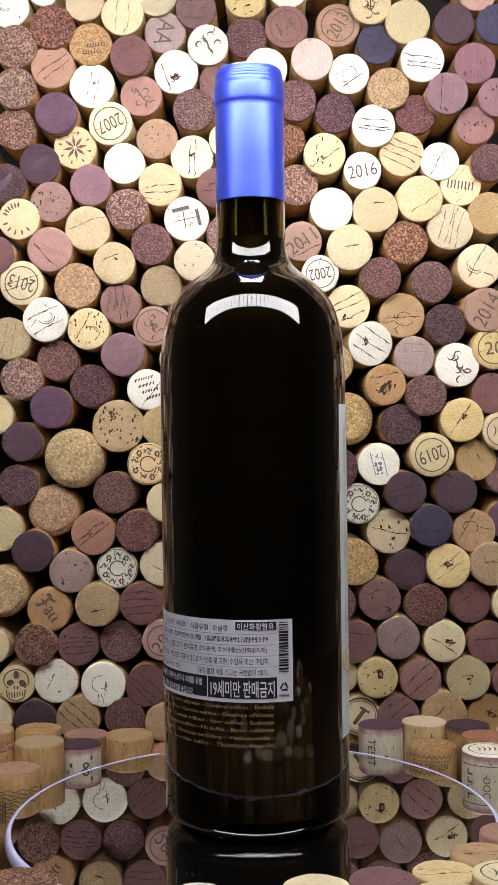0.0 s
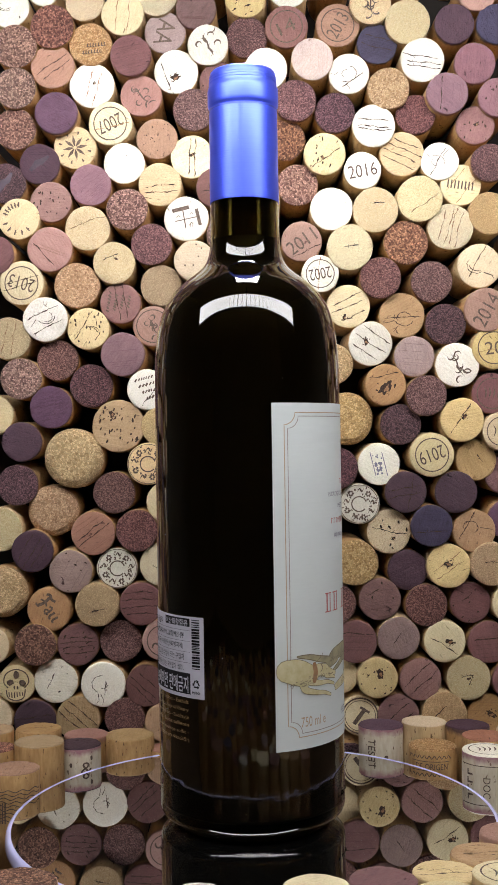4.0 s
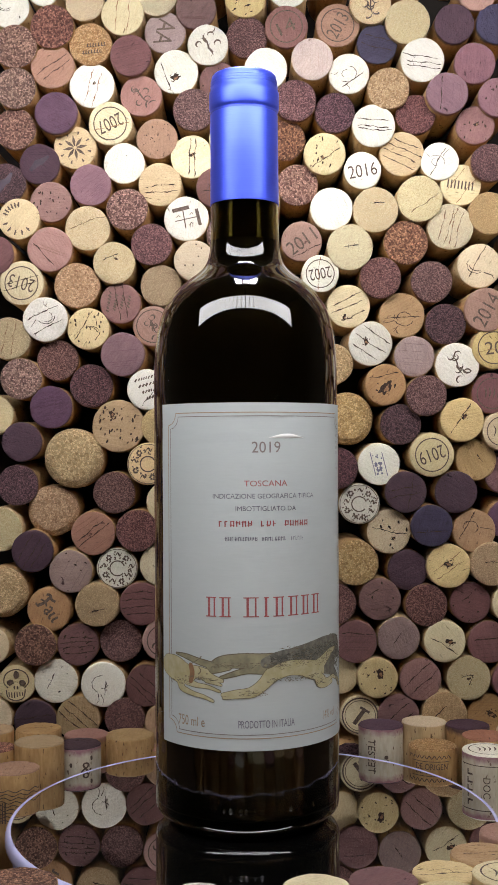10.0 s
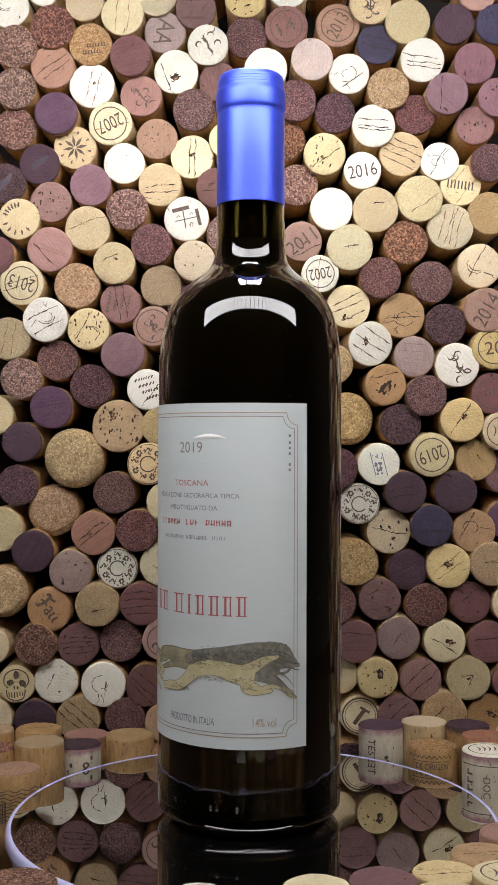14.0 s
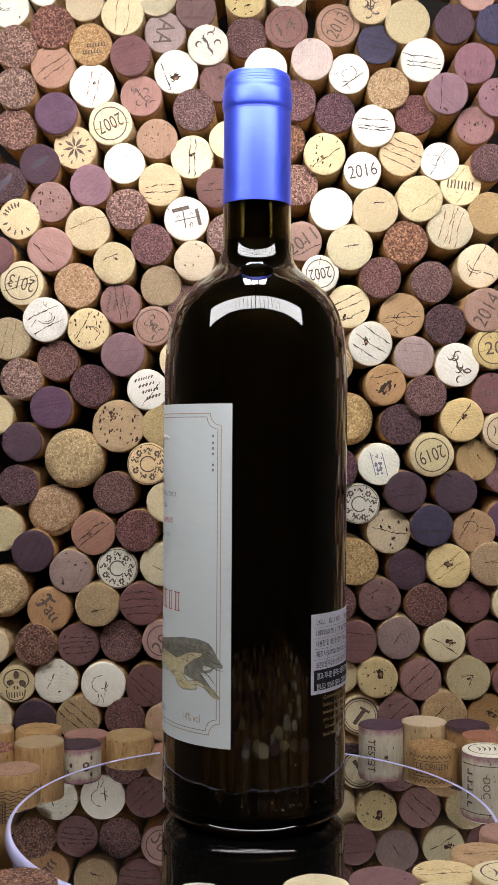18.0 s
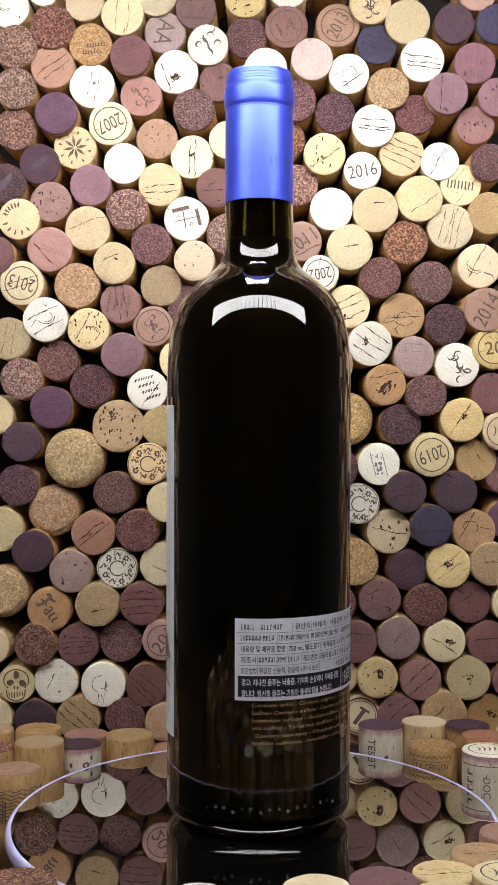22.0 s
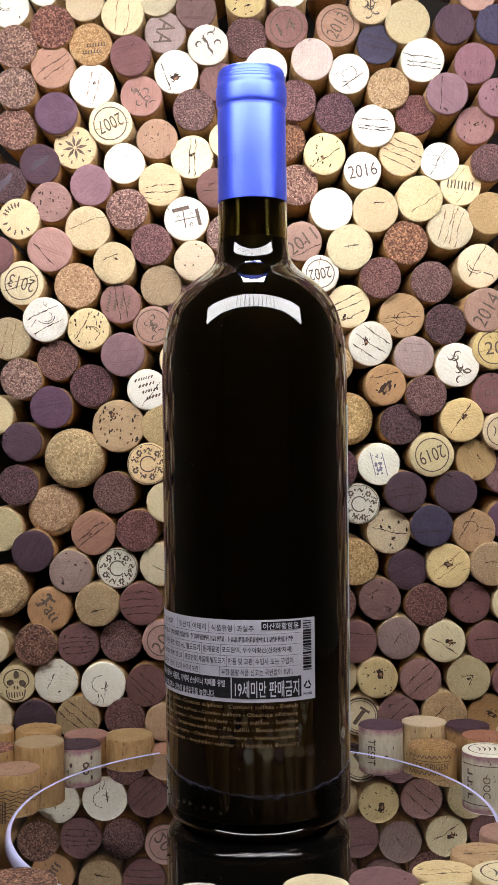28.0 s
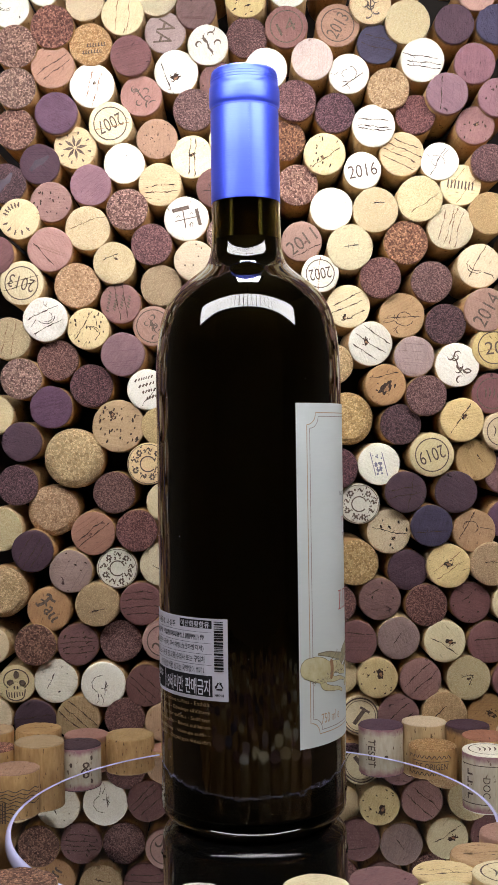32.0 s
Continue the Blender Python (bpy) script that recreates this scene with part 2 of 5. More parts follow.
WINE_MAT.node_tree.nodes["Principled BSDF"].inputs["Specular IOR Level"].default_value = 0.1



def glowing(name, strength):
    m = mat(name, 0.5, (0.9, 0.9, 0.9))
    n = Net(m)
    n.put(n.b.inputs["Emission Color"], (0.985, 0.97, 0.985))
    n.put(n.b.inputs["Emission Strength"], strength)
    return m


# ---- builders ----


def finish(name, bm, materials, parent=None, label="", smooth=True):
    me = bpy.data.meshes.new(name)
    bm.normal_update()
    bm.to_mesh(me)
    bm.free()
    for m in materials if isinstance(materials, (list, tuple)) else [materials]:
        me.materials.append(m)
    if smooth:
        for p in me.polygons:
            p.use_smooth = True
    ob = new(name, me)
    ob.parent = parent
    return tagged(ob, label)


def part(name, bm, material, parent, label="", smooth=True):
    return finish(name, bm, material, parent, label, smooth)


def box(bm, x0, x1, y0, y1, z0, z1, bevel=0.0):
    r = bmesh.ops.create_cube(bm, size=1.0)
    for v in r["verts"]:
        v.co = Vector(((x0 + x1) / 2 + v.co.x * (x1 - x0), (y0 + y1) / 2 + v.co.y * (y1 - y0), (z0 + z1) / 2 + v.co.z * (z1 - z0)))
    if bevel:
        es = list({e for v in r["verts"] for e in v.link_edges})
        bmesh.ops.bevel(bm, geom=es, offset=bevel, segments=2, affect="EDGES", profile=0.5)
    return bm


def lathe(profile, steps=96, closed=False):
    """A body turned about z from (radius, height) pairs; radius 0 closes an end."""
    bm = bmesh.new()
    rings = []
    for r, z in profile:
        if r < 1e-6:
            rings.append([bm.verts.new((0, 0, z))])
        else:
            rings.append([bm.verts.new((r * math.cos(2 * math.pi * i / steps), r * math.sin(2 * math.pi * i / steps), z)) for i in range(steps)])
    pairs = list(zip(rings, rings[1:])) + ([(rings[-1], rings[0])] if closed else [])
    for a, b in pairs:
        for i in range(steps):
            j = (i + 1) % steps
            if len(a) == 1 and len(b) == 1:
                continue
            if len(a) == 1:
                bm.faces.new((a[0], b[j], b[i]))
            elif len(b) == 1:
                bm.faces.new((a[i], a[j], b[0]))
            else:
                bm.faces.new((a[i], a[j], b[j], b[i]))
    bmesh.ops.recalc_face_normals(bm, faces=bm.faces)
    return bm


# flat drawing: meshes in the (u, v) plane, later laid on an end or wrapped round a cylinder


def stroke(bm, pts, width, taper=False):
    """A ribbon of quads along points (u, v)."""
    pts = [Vector((*p, 0)) for p in pts]
    row = []
    for i, p in enumerate(pts):
        d = (pts[min(i + 1, len(pts) - 1)] - pts[max(i - 1, 0)]).normalized()
        s = i / max(1, len(pts) - 1)
        h = width[i] / 2 if isinstance(width, (list, tuple)) else width / 2 * (math.sin(math.pi * min(0.97, max(0.03, s))) if taper else 1)
        side = Vector((-d.y, d.x, 0)) * h
        row.append((bm.verts.new(p + side), bm.verts.new(p - side)))
    for a, b in zip(row, row[1:]):
        bm.faces.new((a[0], a[1], b[1], b[0]))


def smooth_path(pts, steps=6):
    """Catmull-Rom points through pts."""
    p = [Vector((*q, 0)) for q in pts]
    p = [p[0] * 2 - p[1]] + p + [p[-1] * 2 - p[-2]]
    out = []
    for a, b, c, d in zip(p, p[1:], p[2:], p[3:]):
        for i in range(steps):
            t = i / steps
            q = 0.5 * (2 * b + (c - a) * t + (2 * a - 5 * b + 4 * c - d) * t * t + (3 * b - a - 3 * c + d) * t ** 3)
            out.append((q.x, q.y))
    return out + [(p[-2].x, p[-2].y)]


def limb(bm, pts, widths, steps=6):
    """A tapered, smooth ribbon: a limb, a neck or a trunk of a drawn animal."""
    path = smooth_path(pts, steps)
    ws = [w[0] for w in smooth_path([(w, i) for i, w in enumerate(widths)], steps)]
    stroke(bm, path, ws)
    for (u, v), w in ((path[0], ws[0]), (path[-1], ws[-1])):
        blob(bm, u, v, w / 2, steps=12, rough=0.0)


def circle_line(bm, r, width, cu=0.0, cv=0.0, a0=0.0, a1=360.0, steps=40):
    stroke(bm, [(cu + r * math.cos(radians(a0 + (a1 - a0) * i / steps)), cv + r * math.sin(radians(a0 + (a1 - a0) * i / steps))) for i in range(steps + 1)], width)


def blob(bm, u, v, r, rv=None, turn=0.0, steps=10, rough=0.15):
    rv = rv or r
    ring = []
    for i in range(steps):
        a = 2 * math.pi * i / steps
        k = 1 + random.uniform(-rough, rough)
        x, y = r * k * math.cos(a), rv * k * math.sin(a)
        c, s = math.cos(radians(turn)), math.sin(radians(turn))
        ring.append(bm.verts.new((u + c * x - s * y, v + s * x + c * y, 0)))
    bm.faces.new(ring)


def bar(bm, u0, u1, v0, v1, cols=1):
    for i in range(cols):
        a, b = u0 + (u1 - u0) * i / cols, u0 + (u1 - u0) * (i + 1) / cols
        bm.faces.new([bm.verts.new((x, y, 0)) for x, y in ((a, v0), (b, v0), (b, v1), (a, v1))])


LETTERS = {}


def letters(bm, words, u0, u1, v0, v1, turn=0.0):
    """Words set with the built-in font, fitted into a box and turned about its centre."""
    if words not in LETTERS:
        curve = bpy.data.curves.new("type", "FONT")
        curve.body = words
        curve.resolution_u = 4
        curve.offset = 0.012 if any(ord(c) > 0xAC00 for c in words) else 0.0
        ob = new("type", curve)
        me = bpy.data.meshes.new_from_object(ob.evaluated_get(bpy.context.evaluated_depsgraph_get()))
        LETTERS[words] = ([tuple(v.co) for v in me.vertices], [tuple(p.vertices) for p in me.polygons])
        bpy.data.objects.remove(ob)
        bpy.data.curves.remove(curve)
        bpy.data.meshes.remove(me)
    vs, fs = LETTERS[words]
    if not vs:
        return
    x0, x1 = min(v[0] for v in vs), max(v[0] for v in vs)
    y0, y1 = min(v[1] for v in vs), max(v[1] for v in vs)
    cu, cv = (u0 + u1) / 2, (v0 + v1) / 2
    c, s = math.cos(radians(turn)), math.sin(radians(turn))
    made = []
    for x, y, z in vs:
        u = (x - x0) / (x1 - x0 or 1) * (u1 - u0) - (u1 - u0) / 2
        w = (y - y0) / (y1 - y0 or 1) * (v1 - v0) - (v1 - v0) / 2
        made.append(bm.verts.new((cu + c * u - s * w, cv + s * u + c * w, 0)))
    for f in fs:
        try:
            bm.faces.new([made[i] for i in f])
        except ValueError:
            pass


def wrap(bm, radius, phi, lift=0.0, rise=0.0):
    """Bend a flat drawing round the z axis: u runs along the girth from the angle phi (degrees), v is the height."""
    for v in bm.verts:
        a = radians(phi) + v.co.x / radius
        r = radius + lift + v.co.z
        v.co = Vector((r * math.cos(a), r * math.sin(a), v.co.y + rise))
    return bm


# words on the sticker: text, first and last angle, row
STICKER_WORDS = (
    ("원산지", 202.4, 212.1, 0), ("이태리", 214.3, 224.3, 0), ("식품유형", 227.7, 240.6, 0), ("과실주", 243.4, 253.2, 0),
    ("내용량 및 에탄올 함량", 170.7, 196.4, 2), ("750 mL 별도표기", 198.4, 219.8, 2), ("원재료명", 222.0, 232.8, 2), ("포도원액, 무수아황산(산화방지제)", 234.3, 275.5, 2),
    ("제조사", 170.6, 179.6, 3), ("제조번호", 207.5, 217.5, 3), ("제품에 별도표기", 218.7, 236.3, 3), ("반품 및 교환", 238.1, 252.4, 3), ("수입사 또는 구입처", 253.8, 276.0, 3),
    ("보관방법", 170.6, 179.6, 4), ("취급은 신중히, 응달에 뉘어서 보관", 181.1, 218.3, 4), ("부정·불량 식품 신고는 국번없이", 233.9, 268.8, 4),
    ("이산화황함유", 258.5, 279.5, 0),
    ("경고: 지나친 음주는 뇌졸중, 기억력 손상이나 치매를 유발", 171.1, 236.3, 5), ("합니다. 임신중 음주는 기형아 출생위험을 높입니다.", 171.0, 229.8, 6))
GOLD_WORDS = ("Contiene solfiti - Contains sulphites - Contient sulfites - Enthält", "Sulfite - Contiene sulfitos - Contém sulfitos - Obsahuje siřičitany", "Indeholder sulfitter - Sisaldab sulfiteid - Satur sulfītus - Sudėtyje",
              "yra sulfitų - Tartalmaz szulfitot - Fih sulfiti - Bevat sulfieten", "Zawiera siarczyny - Obsahuje siričitany - Vsebuje sulfit -", "Sisältää sulfiitteja - Innehåller sulfiter - Περιέχει θειώδη")
for words in ("2007", "2013", "14", "2002", "201", "20", "2016", "2014", "2011", "AA", "2019", "TOSCANA", "INDICAZIONE GEOGRAFICA TIPICA", "IMBOTTIGLIATO DA",
              "750 ml e", "PRODOTTO IN ITALIA", "14% vol", "19세미만 판매금지", "DE ORIGEN", "TEST", "DOC", "&", *[w[0] for w in STICKER_WORDS], *GOLD_WORDS):
    letters(bmesh.new(), words, 0, 1, 0, 1)

# ---- structure ----
room = finish("room_walls", box(bmesh.new(), -1.6, 1.6, -1.8, 1.4, -0.80, 1.7), ROOM, None, "plain grey room walls around the table", False)
for p in room.data.polygons:
    p.flip()
tagged(room, category="wall", kind="structure")

table = tagged(finish("table", box(bmesh.new(), -0.55, 0.55, -0.62, 0.30, TABLE_Z - 0.03, TABLE_Z, 0.004), TABLE, None, "dark wooden table top under the corks", False), category="table")
for sx in (-0.50, 0.46):
    for sy in (-0.58, 0.22):
        part("leg", box(bmesh.new(), sx, sx + 0.04, sy, sy + 0.04, -0.80, TABLE_Z - 0.03, 0.003), TABLE, table, "", False)

board = tagged(finish("wall_back", box(bmesh.new(), -0.30, 0.30, BOARD_Y, BOARD_Y + 0.012, TABLE_Z, 0.52), BOARD, None, "black board behind the stacked corks", False), category="wall", kind="structure")

# ---- lamp over the bottle, and the added fill ----


def make_lamp(lamp_spec, bars, label):
    z, y, width, breadth, tilt, glow = lamp_spec
    lamp = tagged(new("led_panel"), label, "lamp", "lamps over the bottle")
    lamp.matrix_basis = pose(0, y, z, tilt)
    w, d = width / 2, breadth / 2
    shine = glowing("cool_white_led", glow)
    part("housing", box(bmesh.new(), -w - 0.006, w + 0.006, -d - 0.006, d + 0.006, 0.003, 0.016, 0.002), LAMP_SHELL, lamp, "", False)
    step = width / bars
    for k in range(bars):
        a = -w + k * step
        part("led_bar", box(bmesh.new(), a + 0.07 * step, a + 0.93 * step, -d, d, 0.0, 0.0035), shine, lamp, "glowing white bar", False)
    # a thin pole from the ceiling, in the lamp's own space
    bm = box(bmesh.new(), -0.006, 0.006, -0.006, 0.006, 0.008, 1.7 - z, 0.001)
    bm.transform(pose(0, 0, 0, -tilt))
    part("pole", bm, LAMP_SHELL, lamp, "", False)
    return lamp


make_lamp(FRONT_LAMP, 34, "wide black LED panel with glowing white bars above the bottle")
make_lamp(REAR_FILL, 3, "small added fill panel, out of view, brightening the cork wall")

# ---- turntable ----


def make_turntable():
    t = tagged(new("turntable"), "round white turntable with a mirror top", "turntable")
    r = DISC_R
    bottom = TABLE_Z
    part("base", lathe([(0, bottom), (r - 0.006, bottom), (r - 0.004, bottom + 0.002), (r - 0.0015, -0.008), (r - 0.002, -0.0055), (0, -0.0055)], 128), RIM, t, "white plastic base")
    part("rim", lathe([(r - 0.0014, -0.005), (r + 0.0004, -0.0050), (r + 0.0009, -0.0044), (r + 0.0010, -0.0030), (r + 0.0007, -0.0010), (r + 0.0001, 0.0), (r - 0.0006, 0.0003), (r - 0.0011, 0.0003), (r - 0.0014, -0.0001)], 160, True), RIM, t, "glossy lavender-white rim")
    part("mirror", lathe([(0, -0.004), (r - 0.0014, -0.004), (r - 0.0014, 0.0), (0, 0.0)], 128), MIRROR, t, "round mirror plate", False)
    return t


turntable = make_turntable()

# ---- bottle ----
FRONT0, FRONT1 = -26.9, 118.2     # girth of the front label, degrees
FRONT_Z0, FRONT_Z1 = 0.0350, 0.1664
BACK0, BACK1 = 167.0, 290.6
BACK_Z0, BACK_Z1 = 0.0543, 0.0853
R = BOTTLE_R


def girth(deg):
    return radians(deg) * R


def sheet(bm, u0, u1, v0, v1, cols, thick=0.0):
    """A sheet with real thickness, ready to be wrapped."""
    # rows close to the edges keep the face evenly shaded
    rows = (v0, v0 + 0.00004, v0 + 0.00012, v1 - 0.00012, v1 - 0.00004, v1)
    us = [u0, u0 + 0.00004, u0 + 0.00012] + [u0 + (u1 - u0) * i / cols for i in range(1, cols)] + [u1 - 0.00012, u1 - 0.00004, u1]
    top = [[bm.verts.new((u, v, thick)) for v in rows] for u in us]
    low = [[bm.verts.new((u, v, 0)) for v in rows] for u in us]
    n, m = len(us) - 1, len(rows) - 1
    for i in range(n):
        for k in range(m):
            bm.faces.new((top[i][k], top[i + 1][k], top[i + 1][k + 1], top[i][k + 1]))
            bm.faces.new((low[i][k + 1], low[i + 1][k + 1], low[i + 1][k], low[i][k]))
        for k in (0, m):
            bm.faces.new((low[i][k], low[i + 1][k], top[i + 1][k], top[i][k]))
    for i in (0, n):
        for k in range(m):
            bm.faces.new((low[i][k], top[i][k], top[i][k + 1], low[i][k + 1]))
    bmesh.ops.recalc_face_normals(bm, faces=bm.faces)
    return bm


def glyph_bars(bm, u0, u1, v0, v1, count, gap=0.25, seed=1):
    """Unreadable writing: a row of small upright marks."""
    rnd = random.Random(seed)
    step = (u1 - u0) / count
    for i in range(count):
        a = u0 + i * step
        b = a + step * (1 - gap)
        k = rnd.random()
        w = step * 0.2
        bar(bm, a, a + w, v0, v1)
        if k > 0.25:
            bar(bm, b - w, b, v0 + (v1 - v0) * rnd.choice((0, 0.35)), v1)
        if k < 0.75:
            y = v0 + (v1 - v0) * rnd.choice((0.05, 0.45, 0.8))
            bar(bm, a + w, b - w, y, y + (v1 - v0) * 0.16)
        if k > 0.4:
            y = v0 + (v1 - v0) * rnd.choice((0.2, 0.62))
            bar(bm, a - w * 0.5, b, y, y + (v1 - v0) * 0.14)


def make_front_label(bottle):
    lab = part("front_label", wrap(sheet(bmesh.new(), girth(FRONT0), girth(FRONT1), FRONT_Z0, FRONT_Z1, 64, 0.00014), R, 0.4, 0.00005, 0.0005), PAPER, bottle, "cream paper front label with red and grey print")
    lift = 0.00028

    def put(name, bm, m, label="", more=0.0):
        bmesh.ops.subdivide_edges(bm, edges=[e for e in bm.edges if e.calc_length() > 0.0025], cuts=2, use_grid_fill=True)
        part(name, wrap(bm, R, 0.8, lift + more, 0.0006), m, lab, label)

    # double frame line with notched corners
    for k, (inset, w, m) in enumerate(((0.0046, 0.00035, LINE_INK), (0.0060, 0.00028, GREY_INK))):
        u0, u1 = girth(FRONT0) + inset, girth(FRONT1) - inset
        z0, z1 = FRONT_Z0 + inset, FRONT_Z1 - inset + 0.0008
        c = 0.0046
        path = []
        for cu, cv, a0 in ((u1, z0, 180), (u1, z1, 270), (u0, z1, 0), (u0, z0, 90)):
            path.append([(cu + c * math.cos(radians(a0 - 90 * i / 8)), cv + c * math.sin(radians(a0 - 90 * i / 8))) for i in range(9)])
        fill = lambda p, q: [(p[0] + (q[0] - p[0]) * i / 40, p[1] + (q[1] - p[1]) * i / 40) for i in range(1, 40)]
        path = [p for i in range(4) for p in path[i] + fill(path[i][-1], path[(i + 1) % 4][0])] + [path[0][0]]
        bm = bmesh.new()
        stroke(bm, path, w)
        part("frame_line", wrap(bm, R, 0.8, lift, 0.0006), m, lab)

    def line(words, a0, a1, z0, z1, m):
        bm = bmesh.new()
        letters(bm, words, girth(a0), girth(a1), z0, z1)
        put("lettering", bm, m)

    line("2019", 36.4, 53.4, 0.1473, 0.1515, GREY_INK)
    line("TOSCANA", 31.9, 57.6, 0.1346, 0.1368, RED_INK)
    line("INDICAZIONE GEOGRAFICA TIPICA", 13.6, 76.4, 0.1300, 0.1318, BLUE_INK)
    line("IMBOTTIGLIATO DA", 27.0, 63.2, 0.1253, 0.1271, BLUE_INK)
    line("750 ml e", -11.3, 7.7, 0.0432, 0.0470, LINE_INK)
    line("PRODOTTO IN ITALIA", 28.0, 61.6, 0.0435, 0.0464, BLUE_INK)
    line("14% vol", 84.3, 98.0, 0.0436, 0.0468, LINE_INK)

    # the maker's lines and the wine's title, as plain marks
    bm = bmesh.new()
    for a0, a1, k, s in ((17.1, 37.5, 6, 3), (41.5, 52.0, 3, 4), (56.0, 72.5, 5, 5)):
        glyph_bars(bm, girth(a0), girth(a1), 0.1194, 0.1216, k, 0.3, s)
    put("print_line", bm, RED_INK)
    bm = bmesh.new()
    for a0, a1, k, s in ((20.8, 40.0, 10, 6), (42.0, 57.5, 8, 7), (60.0, 68.7, 6, 8)):
        glyph_bars(bm, girth(a0), girth(a1), 0.1140, 0.1155, k, 0.3, s)
    put("print_line", bm, BLUE_INK)
    z0, z1, t = 0.0853, 0.0928, 0.0004
    # one plain upright block with thin foot and head lines for each letter
    for a, width in ((9.0, 6.3), (17.2, 6.8), (31.2, 8.8), (43.0, 2.9), (48.6, 6.6), (57.6, 6.9), (66.4, 5.8), (74.4, 6.3)):
        bm = bmesh.new()
        u, w = girth(a), girth(width)
        bar(bm, u, u + w, z0, z0 + t)
        bar(bm, u, u + w, z1 - t, z1)
        bar(bm, u + w * 0.2, u + w * 0.2 + 0.0009, z0, z1)
        if width > 3:
            bar(bm, u + w * 0.75, u + w * 0.75 + 0.0006, z0, z1)
        put("title_mark", bm, RED_INK, "large red title mark")

    bm = bmesh.new()
    for z in (0.1534, 0.1508, 0.1487, 0.1466, 0.1424, 0.1404):
        bar(bm, girth(105.3), girth(106.6), z, z + 0.0010)
    put("print_line", bm, BLUE_INK)

    # hunting scene: a boar chased by two hounds
    g = girth

    def fit(a, z):
        return g(a if a < 80 else 80 + (a - 80) * 0.92), z if z < 0.066 else 0.066 + (z - 0.066) * 0.72

    def draw(name, shapes, m, more, grow=0.0):
        bm = bmesh.new()
        for pts, ws in shapes:
            limb(bm, [fit(a, z) for a, z in pts], [w * (0.84 if "boar" in name else 0.95) + grow for w in ws])
        part(name, wrap(bm, R, 0.8, lift + more, 0.0006), m, lab)

    rear = (([(11, 0.0655), (18, 0.0690), (30, 0.0700), (42, 0.0692), (56, 0.0690)], [0.0028, 0.0050, 0.0062, 0.0072, 0.0080]),
            ([(22, 0.0675), (14, 0.0650), (6, 0.0640), (0, 0.0622)], [0.0040, 0.0022, 0.0014, 0.0010]),
            ([(-13, 0.0716), (-5, 0.0708), (3, 0.0690), (12, 0.0672)], [0.0004, 0.0018, 0.0024, 0.0028]),
            ([(52, 0.0655), (43, 0.0650), (33, 0.0652), (24, 0.0636), (18, 0.0624)], [0.0044, 0.0026, 0.0024, 0.0018, 0.0010]))
    draw("boar_outline", rear, DOG_SHADE, -0.00003, 0.0007)
    draw("boar_flank", rear, BOAR_BACK, 0.0)
    front = (([(44, 0.0688), (52, 0.0710), (62, 0.0708), (74, 0.0712), (86, 0.0712), (96, 0.0702), (103, 0.0690)], [0.0050, 0.0062, 0.0090, 0.0116, 0.0142, 0.0150, 0.0126]),
             ([(95, 0.0735), (103, 0.0716), (109, 0.0686), (114.5, 0.0662)], [0.0110, 0.0112, 0.0066, 0.0020]),
             ([(88, 0.0650), (95, 0.0622), (101, 0.0602), (106, 0.0580)], [0.0100, 0.0060, 0.0034, 0.0014]),
             ([(92, 0.0640), (101, 0.0598), (108, 0.0562), (113, 0.0540)], [0.0070, 0.0040, 0.0024, 0.0012]))
    draw("boar_mane", front, BOAR_INK, 0.00003)
    bm = bmesh.new()
    rnd = random.Random(5)
    for i in range(190):
        a = 60 + 46 * i / 190
        z = 0.0734 + 0.0036 * min(1.0, (a - 60) / 26) + rnd.uniform(-0.0008, 0.0)
        stroke(bm, [fit(a, z - 0.0026), fit(a + rnd.uniform(-2.0, 0.8), z + rnd.uniform(-0.0004, 0.0009) + (0.0012 if rnd.random() < 0.12 else 0.0))], [0.0007, 0.0001])
    part("boar_bristles", wrap(bm, R, 0.8, lift + 0.00004, 0.0006), BOAR_INK, lab)
    hound = (([(43, 0.0612), (50, 0.0640), (58, 0.0655), (66, 0.0652), (74, 0.0638), (80, 0.0630)], [0.0030, 0.0056, 0.0058, 0.0062, 0.0074, 0.0078]),
             ([(79, 0.0640), (85, 0.0664), (90, 0.0688), (94, 0.0702)], [0.0066, 0.0046, 0.0036, 0.0026]),
             ([(91, 0.0698), (96, 0.0708), (100.5, 0.0716)], [0.0028, 0.0022, 0.0012]),
             ([(80, 0.0612), (80, 0.0580), (86, 0.0566), (96, 0.0572)], [0.0044, 0.0026, 0.0018, 0.0014]),
             ([(83, 0.0600), (89, 0.0582), (97, 0.0590), (102, 0.0580)], [0.0030, 0.0018, 0.0014, 0.0010]),
             ([(47, 0.0632), (42, 0.0600), (35, 0.0576), (27, 0.0570), (19.0, 0.0560)], [0.0060, 0.0044, 0.0028, 0.0020, 0.0014]),
             ([(44, 0.0604), (37, 0.0566), (28, 0.0556), (19.5, 0.0548)], [0.0040, 0.0026, 0.0016, 0.0010]))
    draw("hound_outline", hound, DOG_SHADE, 0.00006, 0.0004)
    draw("hound", hound, DOG_INK, 0.00009)
